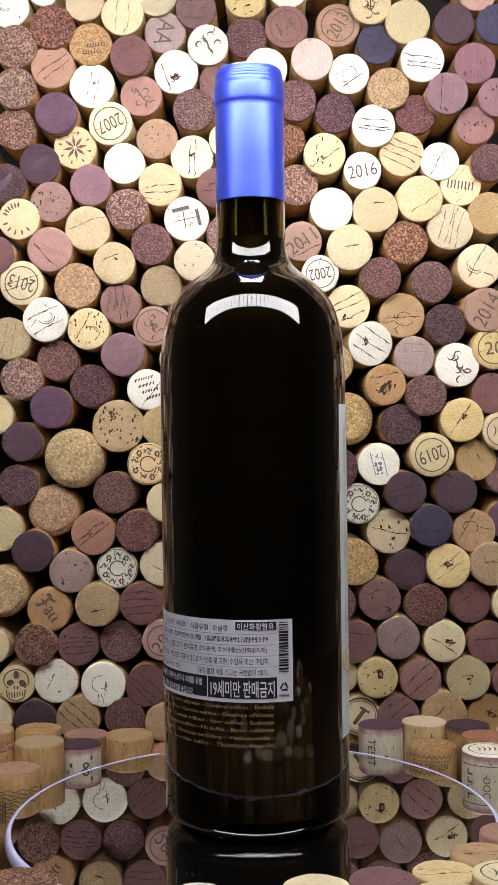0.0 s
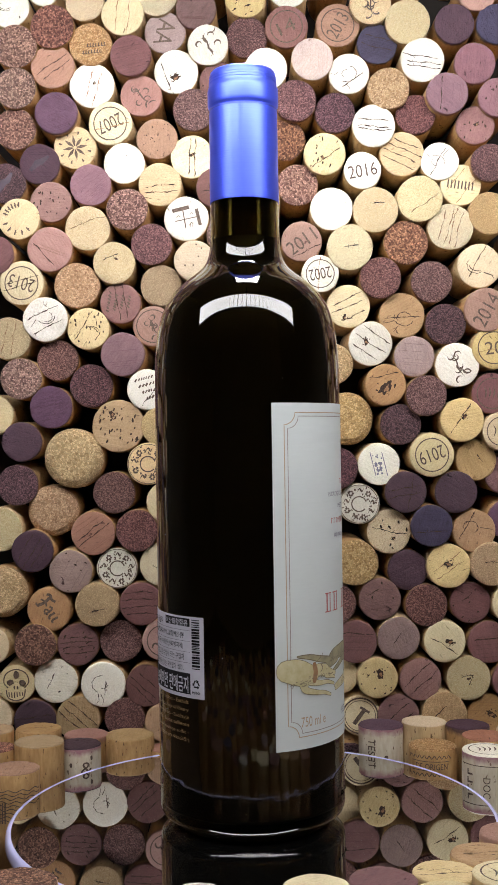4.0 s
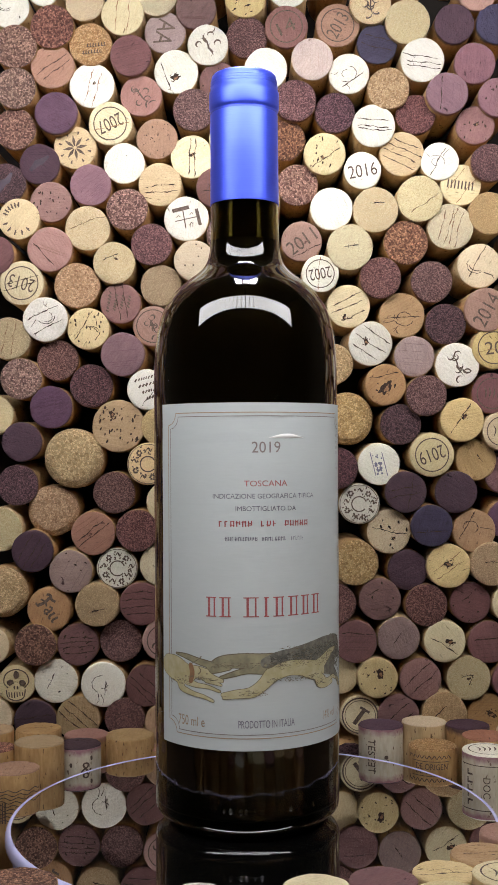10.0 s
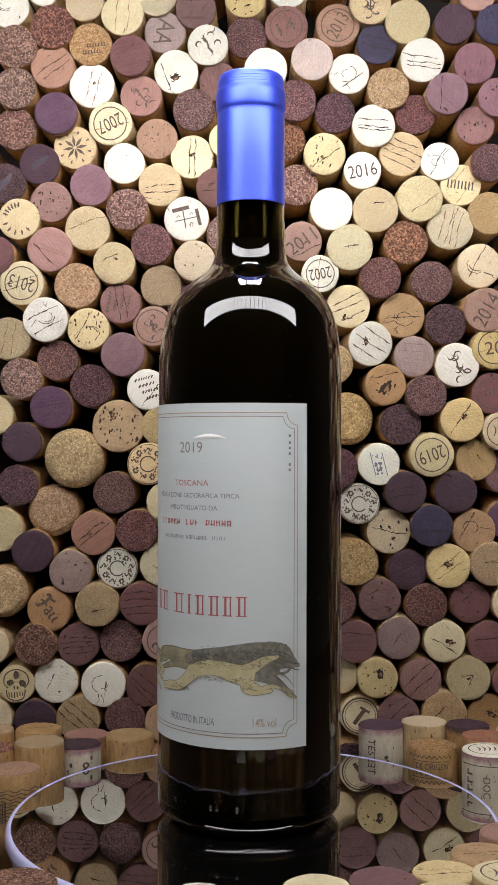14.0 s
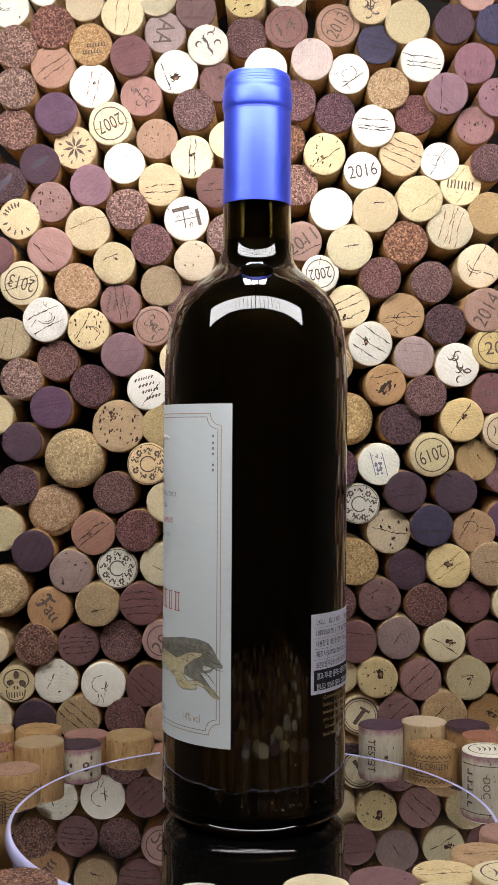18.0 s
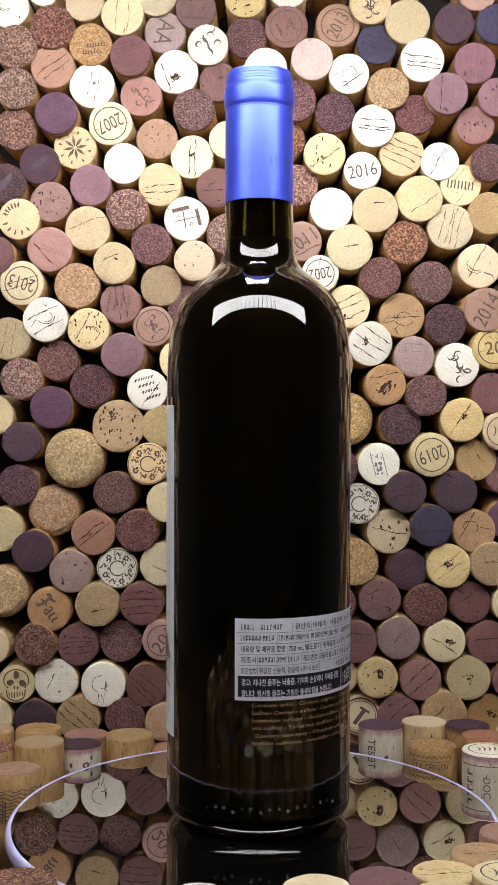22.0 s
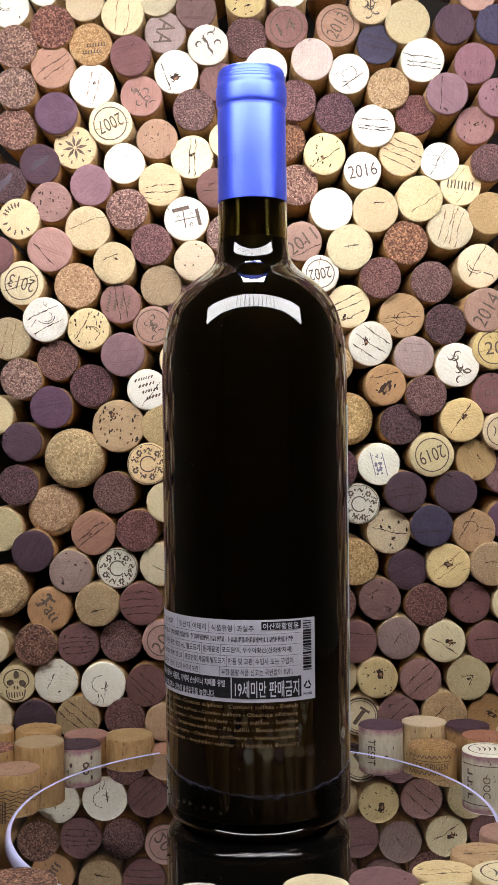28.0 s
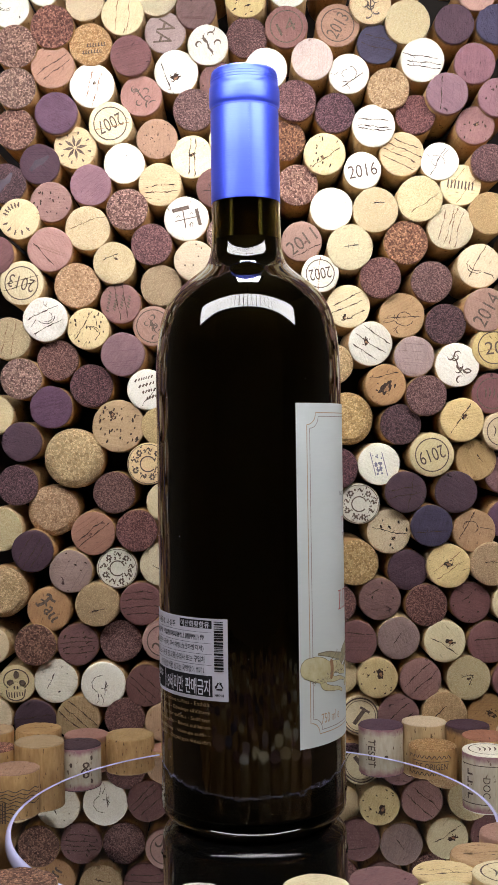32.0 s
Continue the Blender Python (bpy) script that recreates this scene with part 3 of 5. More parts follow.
    second = (([(-20.5, 0.0650), (-15, 0.0644), (-8, 0.0632), (-2, 0.0630)], [0.0086, 0.0100, 0.0094, 0.0062]),
              ([(-3, 0.0634), (3, 0.0640), (8, 0.0632)], [0.0060, 0.0046, 0.0050]),
              ([(8, 0.0632), (13, 0.0620), (18.5, 0.0612)], [0.0044, 0.0028, 0.0014]),
              ([(-9, 0.0600), (-8, 0.0572), (0, 0.0556), (7, 0.0548), (13, 0.0534)], [0.0050, 0.0028, 0.0018, 0.0014, 0.0010]),
              ([(-4, 0.0602), (2, 0.0590), (10, 0.0586), (17, 0.0572)], [0.0034, 0.0020, 0.0014, 0.0009]),
              ([(9, 0.0610), (14, 0.0604), (18, 0.0596)], [0.0016, 0.0014, 0.0008]))
    draw("boar_hooves", (([(104, 0.0578), (108, 0.0568), (111.5, 0.0560)], [0.0014, 0.0018, 0.0008]), ([(107, 0.0556), (110, 0.0546), (113.0, 0.0538)], [0.0014, 0.0018, 0.0008])), BOAR_BACK, 0.00006)
    bm = bmesh.new()
    for path in ([(100, 0.0760), (102.5, 0.0788), (104, 0.0758)], [(104.5, 0.0756), (106, 0.0778), (107, 0.0748)], [(104, 0.0722), (105.5, 0.0728), (107, 0.0720)], [(107, 0.0690), (111, 0.0676), (116.5, 0.0672)], [(108, 0.0662), (112, 0.0648), (116, 0.0644)], [(102, 0.0700), (104, 0.0672), (108, 0.0652)], [(96, 0.0640), (103, 0.0606), (110, 0.0564)], [(98, 0.0660), (106, 0.0622), (112, 0.0580)]):
        stroke(bm, smooth_path([fit(a, z) for a, z in path], 5), 0.00036, True)
    part("boar_lines", wrap(bm, R, 0.8, lift + 0.00015, 0.0006), PENCIL, lab)
    draw("hound_outline", second, DOG_SHADE, 0.00006, 0.0004)
    draw("hound", second, DOG_INK, 0.00009)
    draw("collar", (([(-1.5, 0.0664), (-0.5, 0.0634), (-1.5, 0.0602)], [0.0020, 0.0024, 0.0020]),), COLLAR_INK, 0.00012)
    # pen strokes: shading along bellies, backs and limbs
    bm = bmesh.new()
    rnd = random.Random(8)
    spans = ((44, 80, 0.0604, 0.0622), (-20, -3, 0.0588, 0.0606), (28, 44, 0.0558, 0.0576), (78, 84, 0.0570, 0.0600), (46, 60, 0.0664, 0.0676), (84, 94, 0.0662, 0.0684), (-6, 12, 0.0612, 0.0622), (52, 104, 0.0652, 0.0768), (60, 104, 0.0670, 0.0768), (12, 56, 0.0662, 0.0690), (84, 104, 0.0590, 0.0660))
    for a0, a1, z0, z1 in spans:
        for i in range(int((a1 - a0) * (3.2 if z1 - z0 > 0.006 else 2.6))):
            a, z = rnd.uniform(a0, a1), rnd.uniform(z0, z1)
            stroke(bm, [fit(a, z), fit(a + rnd.uniform(0.5, 2.0), z + rnd.uniform(-0.0008, 0.0005))], [0.00020, 0.00006])
    for a, z in ((93.5, 0.0706), (9.5, 0.0636), (105.5, 0.0706)):
        blob(bm, *fit(a, z), 0.0003)
    for path in ([(90.5, 0.0708), (88.5, 0.0690), (89.5, 0.0680)], [(4.0, 0.0660), (5.5, 0.0644), (3.5, 0.0630)], [(-1, 0.0672), (4, 0.0700), (6, 0.0718)], [(16, 0.0616), (13, 0.0612), (11, 0.0614)], [(97, 0.0768), (98.5, 0.0784), (100, 0.0770)]):
        stroke(bm, smooth_path([fit(a, z) for a, z in path], 4), 0.00032)
    part("hatching", wrap(bm, R, 0.8, lift + 0.00013, 0.0006), DOG_SHADE, lab, "dark drawn hatching")
    bm = bmesh.new()
    for i in range(620):
        a = rnd.uniform(46, 108)
        low = 0.0680 if a < 76 else 0.0705 if a < 96 else 0.0660
        z = rnd.uniform(low, 0.0722 + 0.0038 * min(1.0, (a - 46) / 38) - 0.004 * max(0.0, (a - 98) / 12))
        stroke(bm, [fit(a, z), fit(a + rnd.uniform(0.6, 2.4), z - rnd.uniform(0.0002, 0.0014))], [0.00024, 0.00006])
    part("bristle_hatching", wrap(bm, R, 0.8, lift + 0.00006, 0.0006), PENCIL, lab, "dark drawn bristles")

    # a blister in the paper above the year, its highlight painted white
    bm = bmesh.new()
    rows = [[bm.verts.new((g(46.3 + 22.6 * i / 20), 0.1529 + 0.0007 * math.sin(math.pi * i / 20) + (j - 2) * 0.00045 * math.sin(math.pi * min(0.98, max(0.02, i / 20))), 0.0003 * math.sin(math.pi * j / 4) * math.sin(math.pi * i / 20))) for j in range(5)] for i in range(21)]
    for a, b in zip(rows, rows[1:]):
        for j in range(4):
            bm.faces.new((a[j], b[j], b[j + 1], a[j + 1]))
    part("blister", wrap(bm, R, 0.8, 0.00021, 0.0006), GLINT, lab, "raised paper crease with its glint painted white")


def make_back_label(bottle):
    u0, u1, z0, z1 = girth(BACK0), girth(BACK1), BACK_Z0, BACK_Z1
    lab = part("back_label", wrap(sheet(bmesh.new(), u0, u1, z0, z1, 56, 0.00014), R, 0.8, 0.00005, 0.0006), STICKER, bottle, "white sticker with black small print and barcode")
    lift = 0.00034
    split = girth(281.0)
    bm = bmesh.new()
    bar(bm, u0 + 0.0012, girth(239.5), z0 + 0.0014, 0.0637, 30)
    bar(bm, girth(240.2), split, z0 + 0.0014, 0.0637, 20)
    part("black_field", wrap(bm, R, 0.8, lift, 0.0006), BLACK_INK, lab)
    bm = bmesh.new()
    bar(bm, girth(257.5), split, 0.0815, 0.0846, 12)
    part("black_field", wrap(bm, R, 0.8, lift, 0.0006), BLACK_INK, lab)
    # five lines of small print; the importer's and maker's names and numbers stay plain marks
    rnd = random.Random(9)
    middle = lambda k: 0.0821 - 0.00412 * k
    for k in range(5):
        bm = bmesh.new()
        bar(bm, u0 + 0.001, split, middle(k) - 0.00215, middle(k) - 0.00203, 40)
        part("print_rule", wrap(bm, R, 0.8, lift, 0.0006), GREY_PRINT, lab)
    for k, stops in ((0, (200.5, 213.2, 226.0, 242.0)), (1, (191.8,)), (2, (197.4, 221.0, 233.6)), (3, (180.3, 206.2, 218.1, 237.2, 253.1)), (4, (180.3, 219.2, 232.8))):
        for a in stops:
            bm = bmesh.new()
            bar(bm, girth(a) - 0.00006, girth(a) + 0.00006, middle(k) - 0.00203, middle(k) + 0.00195)
            part("print_rule", wrap(bm, R, 0.8, lift, 0.0006), GREY_PRINT, lab)
    for words, a0, a1, k in STICKER_WORDS:
        bm = bmesh.new()
        z, half = (middle(k), 0.00125) if k < 5 else (0.0612 - 0.0042 * (k - 5), 0.0014)
        if k == 0 and a0 > 255:
            z = 0.0829
        letters(bm, words, girth(a0), girth(a1), z - half, z + half)
        white = k > 4 or a0 > 255 and k == 0
        part("white_lettering" if white else "small_lettering", wrap(bm, R, 0.8, lift + (0.00012 if white else 0.0), 0.0006), STICKER if white else GREY_PRINT, lab)
    for a0, a1, k, count in ((170.8, 179.0, 0, 5), (182.0, 195.0, 0, 7), (170.5, 190.0, 1, 12), (192.5, 211.5, 1, 13), (213.0, 236.0, 1, 16), (238.5, 276.5, 1, 24), (181.0, 205.0, 3, 14), (270.5, 276.5, 4, 4)):
        bm = bmesh.new()
        glyph_bars(bm, girth(a0), girth(a1), middle(k) - 0.00105, middle(k) + 0.00105, count, 0.3, rnd.randint(0, 999))
        part("small_print", wrap(bm, R, 0.8, lift, 0.0006), GREY_PRINT, lab)
    bm = bmesh.new()
    letters(bm, "19세미만 판매금지", girth(242.0), girth(279.5), 0.0562, 0.0624)
    part("white_lettering", wrap(bm, R, 0.8, lift + 0.00012, 0.0006), STICKER, lab)
    # barcode
    bm = bmesh.new()
    z = 0.0655
    while z < 0.0840:
        h = rnd.choice((0.0003, 0.0005, 0.0008))
        bar(bm, girth(282.3), girth(288.0), z, z + h, 3)
        z += h + rnd.choice((0.0003, 0.0005))
    part("barcode", wrap(bm, R, 0.8, lift, 0.0006), BLACK_INK, lab)
    # recycling triangle of three bent arrows
    bm = bmesh.new()
    cu, cv, s = girth(285.2), 0.0598, 0.0021
    for k in range(3):
        a = radians(90 + 120 * k)
        b = radians(210 + 120 * k)
        p = (cu + s * math.cos(a), cv + s * math.sin(a))
        q = (cu + s * math.cos(b), cv + s * math.sin(b))
        stroke(bm, [(p[0] * 0.82 + q[0] * 0.18, p[1] * 0.82 + q[1] * 0.18), (p[0] * 0.25 + q[0] * 0.75, p[1] * 0.25 + q[1] * 0.75)], 0.0006)
        stroke(bm, [(p[0] * 0.35 + q[0] * 0.65, p[1] * 0.35 + q[1] * 0.65), (p[0] * 0.1 + q[0] * 0.9, p[1] * 0.1 + q[1] * 0.9)], [0.0013, 0.0001])
    part("recycling_sign", wrap(bm, R, 0.8, lift, 0.0006), BLACK_INK, lab)
    bm = bmesh.new()
    glyph_bars(bm, girth(282.4), girth(288.2), 0.0560, 0.0571, 4, 0.2, 61)
    part("small_print", wrap(bm, R, 0.8, lift, 0.0006), BLACK_INK, lab)


def make_bottle():
    b = tagged(new("wine_bottle"), "full dark glass red wine bottle with blue foil capsule", "bottle")
    turn = [(0.0285, 0.0), (0.0305, 0.0), (0.0322, 0.0004), (0.0338, 0.0016), (0.0352, 0.0028), (0.0364, 0.0040), (0.0371, 0.0052), (0.0374, 0.0064), (R, 0.0080), (R, 0.012), (R, 0.020), (R, 0.030)]
    shoulder = [(R, 0.168), (R, 0.174), (0.0374, 0.1810), (0.0370, 0.1885), (0.0363, 0.1952), (0.0352, 0.2008), (0.0337, 0.2055), (0.0317, 0.2094), (0.0293, 0.2127), (0.0266, 0.2155), (0.0237, 0.2179), (0.0210, 0.2200), (0.0187, 0.2219), (0.0169, 0.2238), (0.0156, 0.2260), (0.0148, 0.2285), (0.0143, 0.2315), (0.0141, 0.2360), (0.0139, 0.2440)]
    outer = [(0, 0.0040), (0.020, 0.0030)] + smooth_path(turn, 4) + [(R, 0.05), (R, 0.10), (R, 0.15)] + smooth_path(shoulder, 5) + [(0.0138, 0.2500), (0.0135, 0.2680), (0.0134, 0.2860), (0.0138, 0.2890), (0.0140, 0.2930), (0.0132, 0.2980), (0.0122, 0.2995)]
    inner = [(0.0095, 0.2995), (0.0092, 0.2870), (0.0098, 0.2680), (0.0112, 0.2440), (0.0118, 0.2340), (0.0124, 0.2285), (0.0137, 0.2248), (0.0164, 0.2213), (0.0213, 0.2172), (0.0268, 0.2126), (0.0308, 0.2072), (0.0333, 0.1992), (0.0345, 0.1890), (0.0346, 0.1780), (0.0346, 0.10), (0.0346, 0.018), (0.0332, 0.009), (0.0310, 0.0075), (0.020, 0.0085), (0, 0.0110)]
    part("glass", lathe(outer + inner, 128), GLASS, b, "dark olive glass body")
    fill = [(0, 0.2340), (0.0105, 0.2340), (0.0117, 0.2346), (0.0121, 0.2338), (0.0127, 0.2286), (0.0140, 0.2249), (0.0167, 0.2214), (0.0216, 0.2173), (0.0271, 0.2127), (0.0311, 0.2073), (0.0336, 0.1993), (0.0348, 0.1890), (0.0349, 0.1780), (0.0349, 0.10), (0.0349, 0.0178), (0.0335, 0.0088), (0.0312, 0.0073), (0.020, 0.0082), (0, 0.0107)]
    part("wine", lathe(fill, 96), WINE_MAT, b, "almost black red wine filling")
    part("stopper", lathe([(0, 0.2595), (0.0092, 0.2595), (0.0099, 0.2602), (0.0095, 0.2780), (0.0093, 0.2985), (0, 0.2985)], 48), SIDE["T"], b, "cork stopper in the neck")
    cap = part("capsule", lathe([(0.01385, 0.2492), (0.01405, 0.2491), (0.01406, 0.2494), (0.01404, 0.2500), (0.01392, 0.2660), (0.01382, 0.2855), (0.01370, 0.2864), (0.01372, 0.2872), (0.01410, 0.2880), (0.01428, 0.2886), (0.01436, 0.2896), (0.01438, 0.2942), (0.01426, 0.2954), (0.01385, 0.2962), (0.01372, 0.2972), (0.01350, 0.3004), (0.01322, 0.3018), (0.01260, 0.3025), (0.0, 0.3027)], 128), FOIL, b, "brushed metallic blue foil capsule")
    # shade of the groove, put in as a ring of darker foil
    part("crimp_shade", lathe([(0.01368, 0.2863), (0.01373, 0.2866), (0.01374, 0.2870), (0.01371, 0.2873)], 96), FOIL_STAMP_SHADE, cap, "groove under the lip, its shade painted in darker foil")
    for k in range(3):
        z = 0.2974 + 0.0011 * k
        part("ridge", lathe([(0.01368 - 0.00007 * k, z), (0.01384 - 0.00008 * k, z + 0.0003), (0.01366 - 0.00009 * k, z + 0.0006)], 96), FOIL, cap)
    # moulded dots near the base
    for k in range(26):
        a = 150 + k * 5.5 if k < 16 else (20, 24, 30, 33, 38, 42, 60, 64, 70, 76)[k - 16]
        z = (0.0135 - 0.0012 * (k % 3 == 0)) if k < 16 else 0.0125
        bm = bmesh.new()
        for v in bmesh.ops.create_icosphere(bm, subdivisions=2, radius=0.0008 if k % 4 else 0.0005)["verts"]:
            v.co = Vector(((R - 0.0004) * math.cos(radians(a)), (R - 0.0004) * math.sin(radians(a)), z)) + Vector((v.co.x, v.co.y, v.co.z * (1.0 if k < 16 else 1.6)))
        part("moulded_dot", bm, GLASS, b)
    rnd = random.Random(21)
    bm = bmesh.new()
    for k in range(110):
        a, z, size = rnd.uniform(0, 6.28), rnd.uniform(0.02, 0.20), rnd.choice((0.00007, 0.00009, 0.00012, 0.00017))
        for v in bmesh.ops.create_icosphere(bm, subdivisions=1, radius=size)["verts"]:
            v.co = Vector(((R + 0.00003) * math.cos(a), (R + 0.00003) * math.sin(a), z)) + Vector((v.co.x, v.co.y, v.co.z * rnd.uniform(0.8, 1.6)))
    tagged(part("dust_specks", bm, DUST, b, "pale dust specks on the glass"), kind="stuff")
    make_front_label(b)
    make_back_label(b)
    # gold small print under the sticker
    for k, words in enumerate(GOLD_WORDS):
        bm = bmesh.new()
        z = 0.0525 - k * 0.00288
        letters(bm, words, girth(177.0 + (1.5 if k == 4 else 0)), girth(279.0), z - 0.0009, z + 0.0010)
        part("gold_print", wrap(bm, R, 0.8, 0.00012, 0.0004), GOLD_INK, b, "dull gold small print")
    # the seam of the foil
    bm = bmesh.new()
    sheet(bm, -0.0006, 0.0006, 0.2500, 0.2862, 2, 0.00008)
    part("seam", wrap(bm, 0.01392, -45.0, 0.00002), FOIL, cap, "")
    bm = bmesh.new()
    for k in range(3):
        bar(bm, -0.0036, -0.0006, 0.2618 + 0.0020 * k, 0.2624 + 0.0020 * k)
        bar(bm, 0.0006, 0.0034, 0.2618 + 0.0020 * k, 0.2625 + 0.0020 * k)
    for u in (-0.0036, -0.0012, 0.0006, 0.0028):
        bar(bm, u, u + 0.0006, 0.2624, 0.2664)
    part("emblem", wrap(bm, 0.01392, -145.0, 0.00006), FOIL_STAMP_SHADE, cap, "faint stamped emblem")
    return b


bottle = make_bottle()

# ---- corks ----
CORK_MESH = {}
CORK_R, CORK_L = 0.0111, 0.045


def cork_mesh(style, kind, variant):
    """A cork of the usual size, its end at the origin and facing -y."""
    key = (style, kind, variant)
    if key in CORK_MESH:
        return CORK_MESH[key]
    rnd = random.Random(variant * 31 + len(kind))
    steps = 36
    if kind == "round":        # stopper of a sparkling wine: soft, swollen end
        prof = [(0.45, -0.010), (0.74, -0.010), (0.78, -0.006), (0.80, 0.010), (0.90, 0.018), (0.97, 0.045), (1.0, 0.09), (1.0, 0.3), (0.97, 0.45), (0.86, 0.62), (0.84, 1.0)]
    else:
        prof = [(0.4, 0.0), (0.75, 0.0), (0.945, 0.0), (0.975, 0.004), (0.992, 0.012), (1.0, 0.03), (1.0, 0.25), (0.998, 0.6), (1.0, 1.0)]
    ph = [rnd.uniform(0, 6.28) for _ in range(4)]
    amp = [rnd.uniform(0.002, 0.010) for _ in range(4)]
    bm = bmesh.new()
    rings = []
    for i, (r, y) in enumerate(prof):
        ring = []
        for s in range(steps):
            a = 2 * math.pi * s / steps
            k = 1 + sum(amp[m] * math.sin((m + 2) * a + ph[m]) for m in range(4)) * 0.7
            k += rnd.uniform(-0.008, 0.008) * (2 <= i <= 5)
            ring.append(bm.verts.new((CORK_R * r * k * math.cos(a), CORK_L * (y + rnd.uniform(-0.003, 0.003) * (i < 4)), CORK_R * r * k * math.sin(a))))
        rings.append(ring)
    mid, back = bm.verts.new((0, CORK_L * prof[0][1], 0)), bm.verts.new((0, CORK_L, 0))
    for s in range(steps):
        t = (s + 1) % steps
        bm.faces.new((mid, rings[0][s], rings[0][t]))
        for a, b in zip(rings, rings[1:]):
            bm.faces.new((a[s], b[s], b[t], a[t]))
        bm.faces.new((back, rings[-1][t], rings[-1][s]))
    bmesh.ops.recalc_face_normals(bm, faces=bm.faces)
    for f in bm.faces:
        f.smooth = True
        f.material_index = 0 if max(v.co.y for v in f.verts) < CORK_L * (0.1 if kind == "round" else 0.014) else 1
    me = bpy.data.meshes.new("wine_cork")
    bm.to_mesh(me)
    bm.free()
    me.materials.append(END[style])
    me.materials.append(SIDE["T" if kind == "round" else style])
    CORK_MESH[key] = me
    return me


def mark_list(mark):
    """The marks of one end; a crumbled hole also has a brown floor."""
    made = []
    for one in mark.split("+") if mark else ():
        made.append(one)
        if one.startswith("chip"):
            made.append("floor" + one[4:])
    return made


def draw_mark(mark, rnd, style):
    """The drawing on a cork's end, in units of its radius, with its name, material and words for the label."""
    what, _, rest = mark.partition(":")
    word, _, turn = rest.partition(":")
    bm = bmesh.new()
    if what in ("cut", "short", "vein"):
        # cracks across the end at the given offsets: cut runs from rim to rim, short stays in the middle
        c, s = math.cos(radians(float(word))), math.sin(radians(float(word)))
        for off in [float(q) for q in turn.split(",")]:
            chord = math.sqrt(max(0.05, 0.94 - off * off))
            a, b = -chord * rnd.uniform(0.72, 1.0), chord * rnd.uniform(0.72, 1.0)
            if what == "short":
                a, b = -chord * rnd.uniform(0.25, 0.5), chord * rnd.uniform(0.2, 0.5)
            count = max(8, int((b - a) * 16))
            pts, ws, v, swell = [], [], off, rnd.uniform(0, 6.28)
            for i in range(count):
                v += rnd.uniform(-0.024, 0.024) + 0.06 * (off - v)
                pts.append((a + (b - a) * i / (count - 1), v))
                ws.append((0.014 + 0.030 * max(0.0, math.sin(i * 0.55 + swell)) + rnd.uniform(0, 0.016)) * (0.8 if what == "vein" else 1.0))
            ws[0] = ws[-1] = 0.004
            stroke(bm, [(u * c - w * s, u * s + w * c) for u, w in pts], ws)
            for i in range(3):
                k = rnd.randrange(2, count - 2)
                u, w = pts[k]
                w2 = w + rnd.choice((-1, 1)) * rnd.uniform(0.05, 0.13)
                u2 = u + rnd.uniform(-0.10, 0.10)
                stroke(bm, [(u * c - w * s, u * s + w * c), (u2 * c - w2 * s, u2 * s + w2 * c)], [0.024, 0.004])
        return bm, "crack", VEIN if what == "vein" else CREVICE, "with brown veins" if what == "vein" else "with cracked end"
    if what in ("pit", "speck"):
        lie = rnd.uniform(0, 180)
        for i in range(int(word)):
            a, r = rnd.uniform(0, 6.28), 0.88 * math.sqrt(rnd.random())
            size = rnd.uniform(0.018, 0.036) if what == "speck" else rnd.uniform(0.02, 0.055)
            blob(bm, r * math.cos(a), r * math.sin(a), size * (1.0 if what == "speck" else rnd.uniform(1.0, 2.2)), size * 0.8, lie + rnd.uniform(-25, 25), 8, 0.3)
        return bm, "pitting", CREVICE, "with dark pits"
    if what == "chip":
        v, size = [float(q) for q in turn.split(":")]
        lie = rnd.uniform(0, 180)
        blob(bm, float(word), v, size * 1.05, size * 0.62, lie, 20, 0.34)
        for i in range(5):
            a = rnd.uniform(0, 6.28)
            blob(bm, float(word) + size * 1.25 * math.cos(a), v + size * 0.95 * math.sin(a), size * rnd.uniform(0.1, 0.3), size * 0.12, rnd.uniform(0, 180), 9, 0.4)
        return bm, "crumbled_hole", CREVICE, "with crumbled hole"
    if what == "floor":
        v, size = [float(q) for q in turn.split(":")]
        blob(bm, float(word) + size * 0.15, v - size * 0.16, size * 0.52, size * 0.26, rnd.uniform(0, 180), 14, 0.4)
        return bm, "hole_floor", VEIN, ""
    if what == "saw":
        c, s = math.cos(radians(float(word))), math.sin(radians(float(word)))
        for i in range(8):
            off = rnd.uniform(-0.88, 0.88)
            half = math.sqrt(max(0.0, 0.9 - off * off)) * rnd.uniform(0.5, 1.0)
            shift = rnd.uniform(-0.2, 0.2) * half
            pts = [(shift - half + 2 * half * k / 10, off + rnd.uniform(-0.012, 0.012)) for k in range(11)]
            pts = [p for p in pts if p[0] ** 2 + p[1] ** 2 < 0.9]
            if len(pts) > 3:
                stroke(bm, [(u * c - w * s, u * s + w * c) for u, w in pts], [0.004] + [rnd.uniform(0.006, 0.016) for _ in pts[2:]] + [0.004])
        return bm, "sawn_grain", SAWN[style], "with fine saw lines"
    if what == "swirl":
        cu, cv = rnd.uniform(-0.2, 0.2), rnd.uniform(-0.2, 0.2)
        for r in (rnd.uniform(0.22, 0.34), rnd.uniform(0.36, 0.5)):
            a0, span = rnd.uniform(0, 6.28), rnd.uniform(1.6, 3.6)
            pts = [(cu + r * rnd.uniform(0.92, 1.08) * math.cos(a0 + span * i / 16), cv + 0.8 * r * rnd.uniform(0.92, 1.08) * math.sin(a0 + span * i / 16)) for i in range(17)]
            stroke(bm, pts, [0.004] + [rnd.uniform(0.012, 0.042) for _ in pts[2:]] + [0.004])
